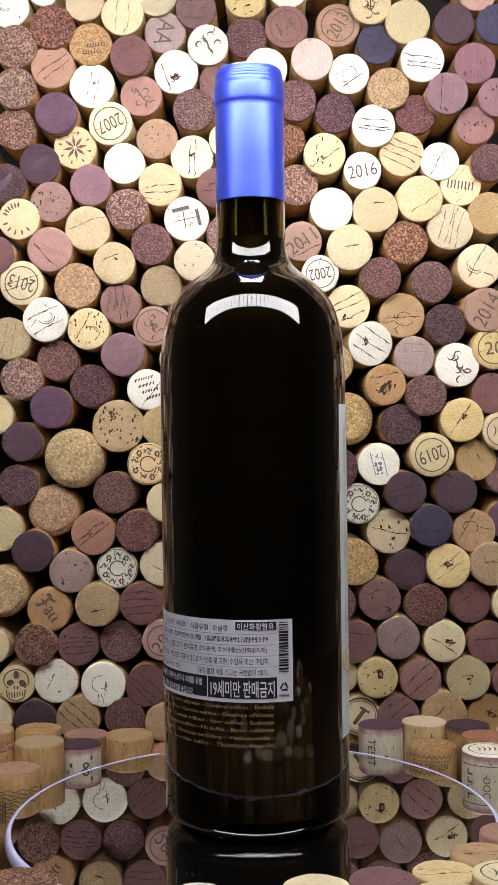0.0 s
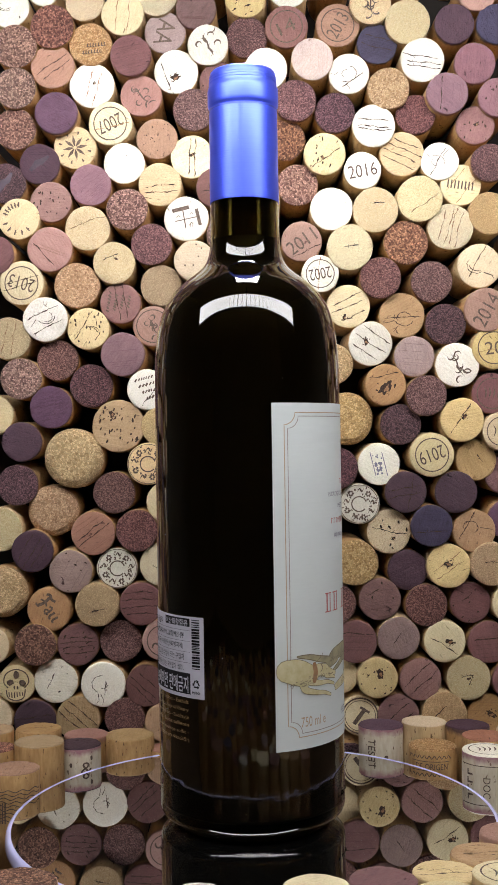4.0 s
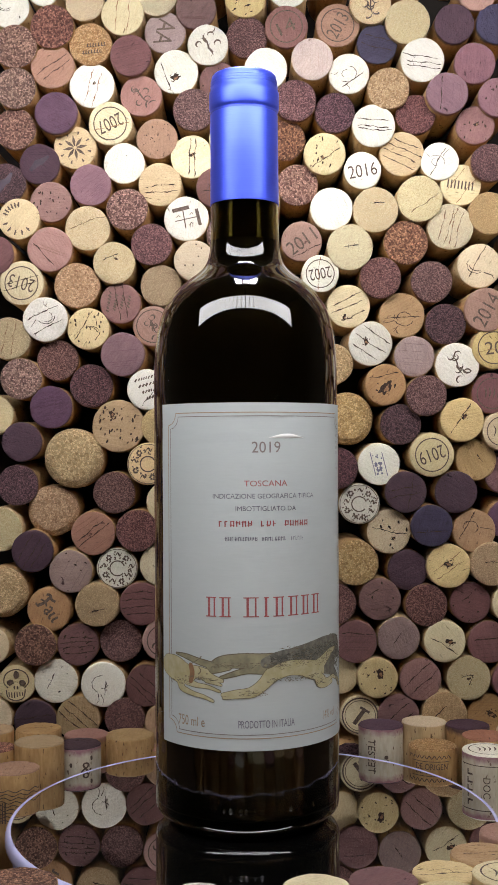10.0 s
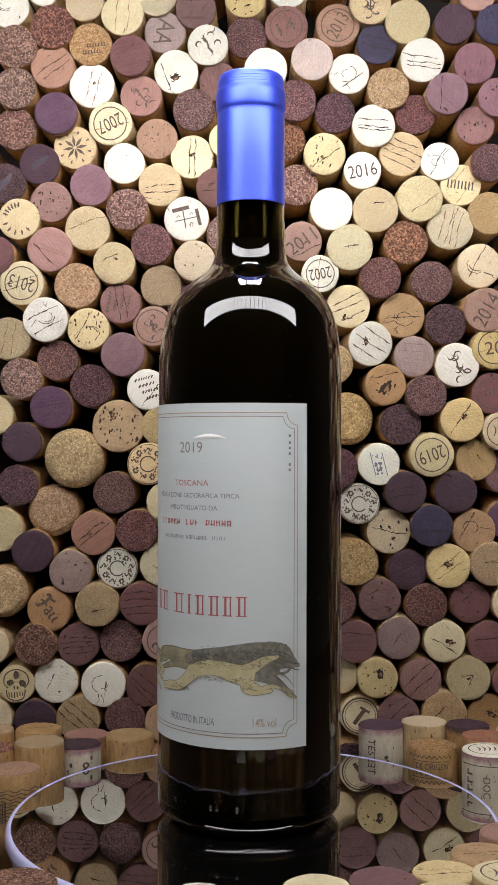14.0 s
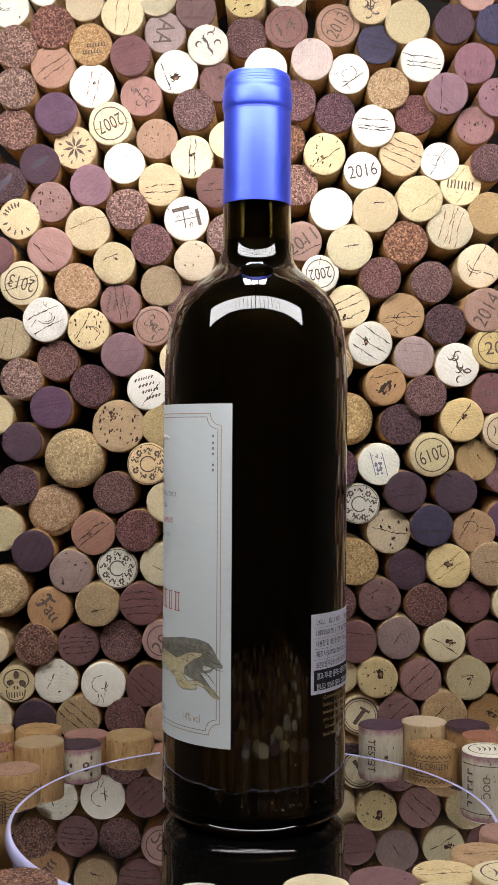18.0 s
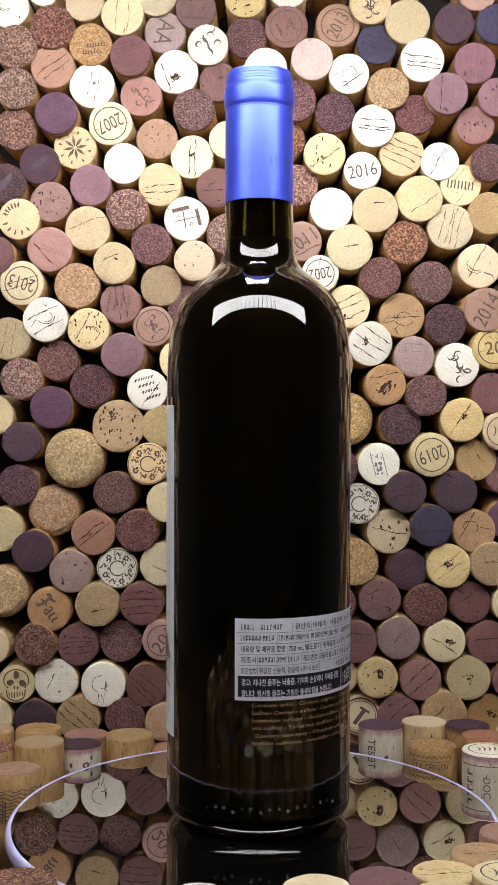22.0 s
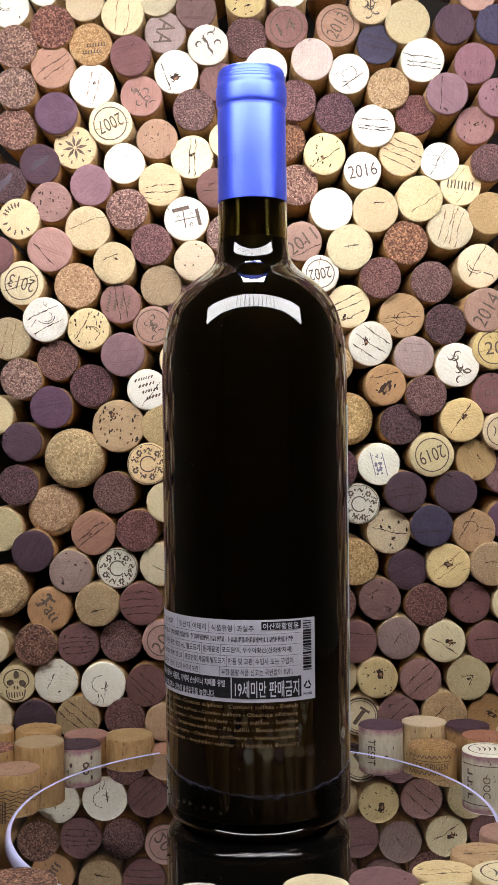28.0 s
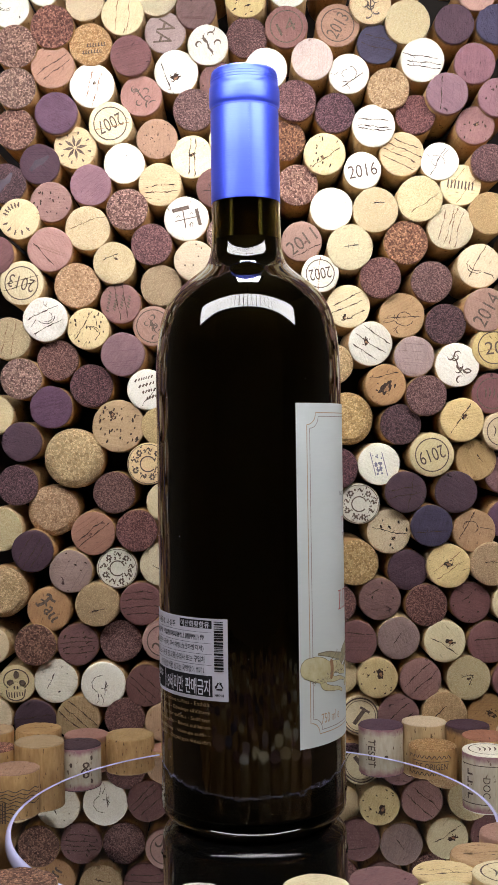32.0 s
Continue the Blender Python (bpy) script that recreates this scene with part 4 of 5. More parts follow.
        for i in range(2):
            a, r = rnd.uniform(0, 6.28), 0.45
            stroke(bm, [(cu + r * math.cos(a), cv + r * math.sin(a)), (0.7 * math.cos(a + 0.2), 0.7 * math.sin(a + 0.2)), (0.9 * math.cos(a + 0.1), 0.9 * math.sin(a + 0.1))], [0.035, 0.02, 0.005])
        return bm, "crack", CREVICE, "with curled crack"
    if what == "gothic":
        # broad pen strokes of a worn heading
        c, s = math.cos(radians(float(word))), math.sin(radians(float(word)))
        pen = (([(-0.62, 0.30), (-0.50, 0.42), (-0.30, 0.36), (-0.12, 0.44)], 0.12), ([(-0.42, 0.36), (-0.38, 0.0), (-0.46, -0.34)], 0.14), ([(-0.60, -0.02), (-0.38, 0.06), (-0.18, 0.0)], 0.08), ([(-0.46, -0.34), (-0.60, -0.30)], 0.07),
               ([(-0.10, 0.10), (0.06, 0.14), (0.08, -0.22)], 0.09), ([(0.06, -0.02), (-0.10, -0.12), (0.0, -0.24), (0.16, -0.16)], 0.08), ([(0.26, 0.14), (0.26, -0.16), (0.38, -0.22)], 0.10), ([(0.50, 0.14), (0.48, -0.14), (0.58, -0.20)], 0.10))
        for pts, w in pen:
            stroke(bm, smooth_path([(u * c - v * s, u * s + v * c) for u, v in pts], 4), w)
        return bm, "printed_mark", INK, "with dark broad-nib heading"
    if what == "ring":
        t = float(turn)
        circle_line(bm, 0.74, 0.05)
        wide = 0.58 if len(word) > 2 else 0.42
        letters(bm, word, -wide, wide, -0.30, 0.30, t)
        return bm, "printed_mark", INK, f"printed {word} in a ring"
    if what == "text":
        t = float(turn)
        wide = 0.76 if len(word) > 2 else 0.62
        letters(bm, word, -wide, wide, -0.34 if len(word) > 2 else -0.42, 0.34 if len(word) > 2 else 0.42, t)
        return bm, "printed_mark", INK, f"printed {word}"
    if what == "star":
        for k in range(8):
            a = radians(45 * k + 10)
            stroke(bm, [(0.08 * math.cos(a), 0.08 * math.sin(a)), (0.3 * math.cos(a), 0.3 * math.sin(a)), (0.58 * math.cos(a), 0.58 * math.sin(a))], [0.05, 0.15, 0.01])
            a = radians(45 * k + 32)
            stroke(bm, [(0.6 * math.cos(a), 0.6 * math.sin(a)), (0.76 * math.cos(a), 0.76 * math.sin(a))], [0.04, 0.1])
        return bm, "printed_mark", INK, "with printed star"
    if what in ("scroll", "ringscroll"):
        t = radians(float(word or 0))
        if what == "ringscroll":
            circle_line(bm, 0.8, 0.05)
        put = lambda u, v: (u * math.cos(t) - v * math.sin(t), u * math.sin(t) + v * math.cos(t))
        size = 0.8 if what == "ringscroll" else 1.0
        for k in range(5):
            pts, a = [], rnd.uniform(0, 6.28)
            u, v = rnd.uniform(0.02, 0.30), -0.5 + 0.25 * k
            bend = rnd.choice((-1, 1)) * rnd.uniform(0.35, 1.0)
            for i in range(6):
                pts.append((u, v))
                a += bend
                u, v = u + 0.13 * math.cos(a), max(-0.62, min(0.62, v + 0.12 * math.sin(a)))
            for side in (1, -1):
                if rnd.random() < 0.88:
                    stroke(bm, [put(side * size * q[0], size * q[1] + 0.06 * side) for q in smooth_path(pts, 4)], rnd.uniform(0.05, 0.09), True)
        stroke(bm, smooth_path([put(0.03, -0.6 * size), put(-0.04, -0.2), put(0.05, 0.2), put(-0.02, 0.6 * size)], 4), 0.07, True)
        return bm, "printed_mark", INK, "with curled emblem"
    if what == "bars":
        t = float(word)
        for k in range(4):
            u = -0.62 + 0.34 * k
            c, s = math.cos(radians(t)), math.sin(radians(t))
            for du, h in ((0, 0.2), (0.17, 0.2)):
                stroke(bm, [((u + du) * c + h * s, (u + du) * s - h * c), ((u + du) * c - h * s, (u + du) * s + h * c)], 0.07)
        return bm, "printed_mark", INK, "with printed bars"
    if what == "lot":
        for j, z in enumerate((-0.12, -0.42)):
            for i in range(7):
                u = -0.15 + 0.13 * i - 0.2 * j
                stroke(bm, [(u, z + 0.1 * u), (u + 0.03, z + 0.16 + 0.1 * u)], 0.045)
                stroke(bm, [(u, z + 0.1 * u), (u + 0.08, z + 0.02 + 0.1 * u)], 0.04)
        return bm, "printed_mark", INK, "with printed lot lines"
    if what == "ringtext":
        for k in range(11):
            a = radians(160 - 14 * k) if k < 6 else radians(200 + 28 * (k - 6))
            stroke(bm, [(0.55 * math.cos(a), 0.55 * math.sin(a)), (0.8 * math.cos(a), 0.8 * math.sin(a))], 0.07)
            b = a + 0.1
            stroke(bm, [(0.66 * math.cos(a), 0.66 * math.sin(a)), (0.66 * math.cos(b), 0.66 * math.sin(b))], 0.06)
        return bm, "printed_mark", INK, "with marks round its edge"
    if what == "ringonly":
        circle_line(bm, 0.74, 0.05)
        for k in range(4):
            stroke(bm, smooth_path([(-0.4 + 0.2 * k, -0.3), (-0.3 + 0.2 * k, 0.05), (-0.42 + 0.24 * k, 0.35)], 4), 0.07, True)
        return bm, "printed_mark", INK, "with ringed emblem"
    if what == "ringT":
        circle_line(bm, 0.86, 0.07)
        circle_line(bm, 0.74, 0.03)
        stroke(bm, [(-0.3, -0.4), (0.25, 0.35)], 0.2)
        stroke(bm, [(0.0, 0.42), (0.45, 0.15)], 0.12)
        stroke(bm, [(-0.1, -0.45), (0.5, -0.45)], 0.08)
        return bm, "printed_mark", INK, "with dark ringed emblem"
    if what == "grid":
        stroke(bm, [(-0.62, 0.34), (0.12, 0.52)], 0.17)
        stroke(bm, [(0.44, 0.44), (0.62, -0.28)], 0.15)
        stroke(bm, [(-0.16, 0.40), (-0.02, -0.42)], 0.05)
        stroke(bm, [(-0.50, -0.12), (0.50, 0.10)], 0.04)
        for u, v in ((-0.36, 0.10), (0.22, 0.22), (0.22, -0.22)):
            stroke(bm, [(u - 0.07, v - 0.05), (u + 0.02, v + 0.07), (u + 0.08, v - 0.02)], 0.035)
        return bm, "printed_mark", INK, "with printed grid"
    if what == "flower":
        circle_line(bm, 0.93, 0.03)
        circle_line(bm, 0.36, 0.06, 0, 0, 20, 320)
        for k in range(9):
            a = radians(40 * k + 8)
            cu, cv = 0.66 * math.cos(a), 0.66 * math.sin(a)
            if k % 2:
                for j in range(6):
                    b = radians(60 * j)
                    blob(bm, cu + 0.1 * math.cos(b), cv + 0.1 * math.sin(b), 0.055, steps=6)
            else:
                stroke(bm, smooth_path([(cu - 0.14, cv - 0.1), (cu, cv + 0.1), (cu + 0.1, cv - 0.06), (cu + 0.2, cv + 0.12)], 3), 0.08, True)
        for k in range(46):
            a = radians(rnd.uniform(0, 360))
            r = rnd.uniform(0.42, 0.88)
            blob(bm, r * math.cos(a), r * math.sin(a), 0.035, 0.06, rnd.uniform(0, 180), 6)
        return bm, "printed_mark", INK, "with printed flower wreath"
    if what == "dots":
        for u, v in ((0.2, 0.2), (-0.05, -0.22), (0.35, 0.6), (-0.45, -0.22), (0.1, 0.78)):
            blob(bm, u, v, 0.04)
        return bm, "pin_hole", CREVICE, "with pin holes"
    if what == "writing":
        t = radians(float(word))
        for j in range(4):
            v = 0.5 - 0.32 * j
            u = -0.5 + 0.12 * j
            while u < 0.45:
                w = rnd.uniform(0.05, 0.14)
                stroke(bm, [(u * math.cos(t) - v * math.sin(t), u * math.sin(t) + v * math.cos(t)), ((u + w) * math.cos(t) - (v + 0.12) * math.sin(t), (u + w) * math.sin(t) + (v + 0.12) * math.cos(t))], rnd.uniform(0.05, 0.1))
                u += w + 0.05
        return bm, "printed_mark", INK, "with small handwriting"
    if what == "stamp":
        for k in range(26):
            u, v = rnd.uniform(-0.2, 0.2), rnd.uniform(-0.5, 0.5)
            blob(bm, u + 0.25 * -v, v, rnd.uniform(0.03, 0.07), steps=6)
        for s in (-0.28, 0.28):
            stroke(bm, [(s + 0.14, -0.55), (s - 0.14, 0.55)], 0.04)
        return bm, "printed_mark", BLUE_INK, "with faded blue stamp"
    if what == "smear":
        t = radians(float(word))
        stroke(bm, [(-0.6 * math.cos(t), -0.5 * math.sin(t)), (-0.1, 0.05), (0.1, 0.12), (0.6 * math.cos(t), 0.6 * math.sin(t))], [0.15, 0.34, 0.3, 0.12])
        return bm, "smear", SMEAR, "with black smear"
    if what == "skull":
        stroke(bm, smooth_path([(-0.4, -0.2), (-0.62, 0.1), (-0.5, 0.55), (0.0, 0.78), (0.5, 0.6), (0.68, 0.15), (0.45, -0.2)], 4), 0.06)
        blob(bm, -0.3, 0.1, 0.2, 0.16, 15)
        blob(bm, 0.34, 0.08, 0.2, 0.16, -15)
        blob(bm, 0.02, 0.5, 0.16, 0.22)
        for u in (-0.07, 0.09):
            blob(bm, u, -0.18, 0.05, 0.09)
        for k in range(6):
            u = -0.36 + 0.14 * k
            stroke(bm, [(u, -0.42), (u + 0.02, -0.66 - 0.06 * math.sin(k))], 0.06)
        stroke(bm, smooth_path([(-0.5, -0.3), (-0.4, -0.7), (0.0, -0.85), (0.4, -0.7), (0.5, -0.25)], 4), 0.06)
        return bm, "printed_mark", INK, "with brown skull emblem"
    # cracks: one long jagged line and some short ones beside it
    t = float(word)
    c, s = math.cos(radians(t)), math.sin(radians(t))
    for k in range(rnd.choice((1, 2, 3))):
        off = rnd.uniform(-0.65, 0.65) if k else rnd.uniform(-0.25, 0.25)
        half = (rnd.uniform(0.55, 0.95) if k == 0 else rnd.uniform(0.15, 0.6)) * math.sqrt(max(0.1, 1 - off * off))
        mid = 0 if k == 0 else rnd.uniform(-0.35, 0.35)
        count = 22 if k == 0 else 14
        pts, v = [], off
        slope = rnd.uniform(-0.06, 0.06)
        for i in range(count):
            v += rnd.uniform(-0.030, 0.030) + slope / count
            pts.append((mid - half + 2 * half * i / (count - 1), v))
        pts = [(u, w) for u, w in pts if u * u + w * w < 0.9]
        if len(pts) > 2:
            ws = [rnd.uniform(0.006, 0.026) * (2.4 if rnd.random() < 0.14 else 1.0) * (1.4 if k == 0 else 1.0) for _ in pts]
            ws[0] = ws[-1] = 0.004
            stroke(bm, [(u * c - w * s, u * s + w * c) for u, w in pts], ws)
    if rnd.random() < 0.5:
        a0 = rnd.uniform(0, 360)
        circle_line(bm, rnd.uniform(0.2, 0.35), 0.02, rnd.uniform(-0.15, 0.15), rnd.uniform(-0.15, 0.15), a0, a0 + rnd.uniform(80, 150), 10)
    return bm, "crack", CREVICE, "with cracked end"


PLACED = []
COUNT = [0]


def put_cork(m, mm, length, style, mark, place, group, spin=True):
    COUNT[0] += 1
    rnd = random.Random(COUNT[0])
    round_end = style == "G" and mm > 25
    ob = new("wine_cork", cork_mesh(style, "round" if round_end else "straight", COUNT[0] % 5))
    r = mm / 2000
    ob.matrix_basis = m @ pose(0, 0, 0, 0, rnd.uniform(-180, 180) if spin and not mark else 0, 0) @ Matrix.Diagonal((r / CORK_R, length / CORK_L, r / CORK_R, 1))
    words = STYLES[style][0] + (" sparkling wine stopper" if round_end else " cork")
    for k, one in enumerate(mark_list(mark)):
        bm, name, ink, said = draw_mark(one, rnd, style)
        for v in bm.verts:
            v.co = Vector((CORK_R * v.co.x, -0.00018 - 0.00003 * k - rnd.uniform(0, 0.00001), CORK_R * v.co.y))
        bmesh.ops.recalc_face_normals(bm, faces=bm.faces)
        tagged(part(name, bm, ink, ob, "", False), kind="stuff" if name in ("pitting", "sawn_grain") else "")
        if k == 0:
            words += " " + said
    return tagged(ob, f"{words} {place}", "cork", group)


def wall_cork(x, z, mm, style, mark=""):
    rnd = random.Random(int((x + 1) * 1e5) + int((z + 1) * 7e4))
    y = FACE_Y + rnd.uniform(-0.003, 0.003)
    PLACED.append((x, z, mm / 2000))
    k = (y + 0.458) / (FACE_Y + 0.458)
    x, z = x * k, 0.1537 + (z - 0.1537) * k
    put_cork(pose(x, y, z, rnd.uniform(-1.5, 1.5), 0, rnd.uniform(-1.5, 1.5)), mm * k, BOARD_Y - y, style, mark, "in the cork wall", "corks stacked in the wall")


wall_cork(-0.1221, 0.3721, 21.1, "W", "swirl+pit:6")
wall_cork(-0.1043, 0.3814, 17.7, "W")
wall_cork(-0.1002, 0.3623, 22.3, "B")
wall_cork(-0.0836, 0.3744, 19.4, "P")
wall_cork(-0.0645, 0.3684, 21.7, "C", "vein:85:-0.3,0.25")
wall_cork(-0.0473, 0.3777, 20.6, "P")
wall_cork(-0.0431, 0.3588, 21.1, "L", "text:AA:-105")
wall_cork(-0.0274, 0.3707, 20.6, "M", "saw:0")
wall_cork(-0.0215, 0.3525, 20.8, "W", "scroll:30")
wall_cork(-0.1190, 0.3524, 22.3, "H")
wall_cork(-0.0808, 0.3531, 21.7, "G", "lot")
wall_cork(-0.1000, 0.3421, 22.5, "R", "cut:35:0.1,-0.25")
wall_cork(-0.0606, 0.3475, 21.1, "M", "saw:10")
wall_cork(-0.0375, 0.3389, 22.5, "W", "chip:-0.05:-0.25:0.2+cut:110:0.5")
wall_cork(-0.0801, 0.3323, 22.8, "W", "vein:72:-0.25,0.12+chip:0.1:0.1:0.08")
wall_cork(-0.0553, 0.3270, 21.1, "K", "scroll:50+saw:90")
wall_cork(-0.0159, 0.3339, 20.0, "M", "pit:6")
wall_cork(-0.0288, 0.3200, 21.4, "A")
wall_cork(-0.1189, 0.3313, 21.1, "H")
wall_cork(-0.0984, 0.3187, 21.7, "V", "saw:20")
wall_cork(-0.0710, 0.3131, 22.3, "C", "ring:2007:-155+vein:12:-0.12")
wall_cork(-0.1190, 0.3105, 21.1, "H")
wall_cork(-0.0888, 0.3010, 21.7, "Y", "star")
wall_cork(-0.1068, 0.2928, 20.6, "U", "smear:40+saw:0")
wall_cork(-0.0474, 0.3053, 20.8, "R", "speck:22")
wall_cork(-0.0640, 0.2929, 20.8, "W", "speck:1")
wall_cork(-0.0297, 0.2961, 22.0, "C", "cut:88:0.12,-0.14+chip:0.02:0.1:0.12")
wall_cork(-0.0460, 0.2822, 22.0, "Y", "cut:5:-0.05,-0.32")
wall_cork(-0.0811, 0.2821, 21.1, "Q", "saw:40")
wall_cork(-0.1012, 0.2737, 20.8, "S", "pit:18")
wall_cork(-0.1240, 0.2832, 20.6, "D", "smear:60")
wall_cork(-0.0627, 0.2698, 21.4, "H")
wall_cork(-0.0175, 0.2804, 20.6, "M", "cut:3:-0.12")
wall_cork(-0.0327, 0.2648, 22.8, "W", "grid")
wall_cork(-0.1175, 0.2652, 21.1, "Y", "ringtext")
wall_cork(-0.0827, 0.2602, 22.8, "P", "vein:20:0.2")
wall_cork(-0.0111, 0.3046, 20.0, "C")
wall_cork(-0.0018, 0.3563, 21.1, "A")
wall_cork(-0.0023, 0.3766, 21.1, "Y", "pit:14")
wall_cork(0.0182, 0.3616, 21.7, "S", "ring:14:25")
wall_cork(0.0441, 0.3621, 22.3, "R", "ring:2013:60")
wall_cork(0.0191, 0.3807, 20.0, "W")
wall_cork(0.0607, 0.3731, 21.1, "P", "scroll:10")
wall_cork(0.0794, 0.3639, 22.8, "P")
wall_cork(0.1031, 0.3626, 20.3, "U")
wall_cork(0.1145, 0.3791, 20.6, "K")
wall_cork(0.1242, 0.3625, 20.6, "N")
wall_cork(0.0312, 0.3451, 21.4, "J", "saw:88")
wall_cork(0.0640, 0.3526, 20.6, "N", "cut:-15:0.3,-0.1+saw:-15")
wall_cork(0.0078, 0.3403, 21.7, "W")
wall_cork(0.0497, 0.3376, 20.6, "W", "swirl+cut:35:-0.3")
wall_cork(0.0868, 0.3445, 22.5, "W", "cut:-8:0.2,-0.12,-0.3")
wall_cork(0.1133, 0.3426, 21.1, "Q", "saw:80")
wall_cork(0.0696, 0.3301, 21.4, "G")
wall_cork(0.0995, 0.3276, 21.4, "Q", "saw:85+cut:85:0.3")
wall_cork(0.0226, 0.3243, 21.4, "A")
wall_cork(0.0425, 0.3180, 20.6, "D")
wall_cork(0.0621, 0.3113, 22.0, "W", "cut:-5:0.28,0.0,-0.14")
wall_cork(0.0833, 0.3169, 20.3, "A")
wall_cork(0.1249, 0.3255, 20.0, "Q", "saw:80+pit:8")
wall_cork(0.1134, 0.3113, 19.7, "S", "pit:10+chip:0.05:0.05:0.13")
wall_cork(0.0171, 0.3044, 21.1, "B")
wall_cork(0.0373, 0.2972, 21.4, "C", "pit:16+cut:35:-0.15+chip:-0.1:-0.15:0.1")
wall_cork(0.0564, 0.2888, 19.1, "W", "text:2016:10")
wall_cork(0.0763, 0.2970, 22.5, "Y", "cut:-25:0.5,0.2,-0.1,-0.42")
wall_cork(0.0954, 0.2932, 19.4, "W", "swirl+cut:60:0.1")
wall_cork(0.1059, 0.2812, 20.8, "C", "bars:-8+vein:50:0.35,-0.4")
wall_cork(0.1208, 0.2925, 19.4, "A")
wall_cork(0.0235, 0.2816, 21.1, "H")
wall_cork(0.0406, 0.2695, 21.7, "W")
wall_cork(0.0628, 0.2689, 23.1, "P", "short:4:0.3")
wall_cork(0.0854, 0.2745, 23.4, "P", "vein:35:-0.25")
wall_cork(0.1207, 0.2669, 21.7, "E", "saw:70")
wall_cork(0.1007, 0.2601, 23.4, "P", "vein:75:-0.4,-0.15,0.1,0.35")
wall_cork(-0.1019, 0.2497, 22.8, "K", "saw:-20+cut:-50:-0.35")
wall_cork(-0.1304, 0.2470, 20.6, "M")
wall_cork(-0.1162, 0.2327, 22.5, "C", "ring:2013:165+cut:15:0.15,-0.15")
wall_cork(-0.0694, 0.2427, 21.4, "P", "short:25:0.35+chip:0.1:0.2:0.08")
wall_cork(-0.0505, 0.2520, 21.1, "A")
wall_cork(-0.0288, 0.2437, 20.8, "C", "dots")
wall_cork(-0.0122, 0.2570, 20.6, "H")
wall_cork(-0.0882, 0.2314, 23.1, "G")
wall_cork(-0.0663, 0.2222, 20.8, "S", "cut:100:0.12,-0.25+writing:80")
wall_cork(-0.0457, 0.2312, 21.1, "E")
wall_cork(-0.1043, 0.2143, 22.8, "W", "cut:28:0.32,-0.35+swirl")
wall_cork(-0.0826, 0.2094, 21.4, "Y", "swirl+pit:18+cut:60:0.3")
wall_cork(-0.0498, 0.2107, 20.6, "K", "ringscroll:30")
wall_cork(-0.1227, 0.2047, 21.7, "E", "vein:80:0.2,-0.2")
wall_cork(-0.0981, 0.1938, 20.8, "A")
wall_cork(-0.0653, 0.1965, 22.3, "Q", "saw:5")
wall_cork(-0.1168, 0.1844, 21.1, "H")
wall_cork(-0.0811, 0.1806, 22.0, "D")
wall_cork(-0.0528, 0.1787, 20.8, "W", "writing:15+cut:50:-0.3")
wall_cork(-0.1017, 0.1698, 21.7, "V", "saw:10")
wall_cork(-0.1309, 0.1662, 20.6, "C")
wall_cork(-0.0675, 0.1602, 26.8, "T", "pit:38+chip:-0.25:0.45:0.14")
wall_cork(-0.1166, 0.1524, 20.3, "U")
wall_cork(-0.0455, 0.1601, 21.1, "E")
wall_cork(-0.0365, 0.1935, 20.6, "C")
wall_cork(-0.0329, 0.2214, 20.0, "A")
wall_cork(0.0254, 0.2531, 20.6, "K", "text:2011:35+cut:28:-0.5")
wall_cork(0.0499, 0.2501, 23.4, "P", "short:5:0.05")
wall_cork(0.0782, 0.2523, 22.5, "B")
wall_cork(0.0348, 0.2368, 19.1, "W", "ring:2002:-170+vein:90:0.1")
wall_cork(0.0653, 0.2347, 21.1, "A")
wall_cork(0.0912, 0.2325, 21.1, "A")
wall_cork(0.1152, 0.2404, 22.5, "C", "swirl+cut:60:0.2")
wall_cork(0.0490, 0.2202, 22.0, "C", "cut:25:0.35,0.05,-0.5+chip:-0.2:-0.5:0.12")
wall_cork(0.0760, 0.2155, 23.1, "T", "cut:0:-0.12+swirl")
wall_cork(0.0982, 0.2111, 20.8, "D")
wall_cork(0.1188, 0.2182, 22.5, "K", "text:2014:60+saw:-20")
wall_cork(0.0600, 0.2013, 22.5, "W", "cut:-35:0.5,0.02,-0.45+chip:-0.2:0.1:0.17")
wall_cork(0.0822, 0.1947, 20.8, "L", "saw:-5")
wall_cork(0.1039, 0.1903, 22.5, "W", "scroll:30")
wall_cork(0.1224, 0.1990, 21.7, "Y", "ring:20:5+vein:10:-0.05")
wall_cork(0.0411, 0.1911, 20.6, "G")
wall_cork(0.0676, 0.1805, 21.1, "T", "chip:0.0:-0.12:0.36+cut:10:0.5")
wall_cork(0.0884, 0.1750, 20.8, "A")
wall_cork(0.1215, 0.1759, 20.8, "M", "ringonly")
wall_cork(0.0482, 0.1634, 26.8, "G")
wall_cork(0.0752, 0.1605, 20.8, "D")
wall_cork(0.1063, 0.1626, 22.3, "Y", "cut:55:0.05+chip:0.1:0.15:0.13")
wall_cork(0.1260, 0.1568, 19.4, "C", "ringonly")
wall_cork(-0.0907, 0.1441, 30.3, "G")
wall_cork(-0.1187, 0.1305, 20.8, "D")
wall_cork(-0.0699, 0.1265, 21.4, "A")
wall_cork(-0.0527, 0.1410, 21.4, "Y", "flower")
wall_cork(-0.1011, 0.1175, 26.0, "G")
wall_cork(-0.1277, 0.1082, 22.3, "P")
wall_cork(-0.0806, 0.1060, 22.3, "R", "cut:38:0.16,-0.1+saw:35")
wall_cork(-0.0586, 0.1071, 21.4, "A")
wall_cork(-0.1115, 0.0970, 21.4, "U", "cut:60:0.3,0.0,-0.35")
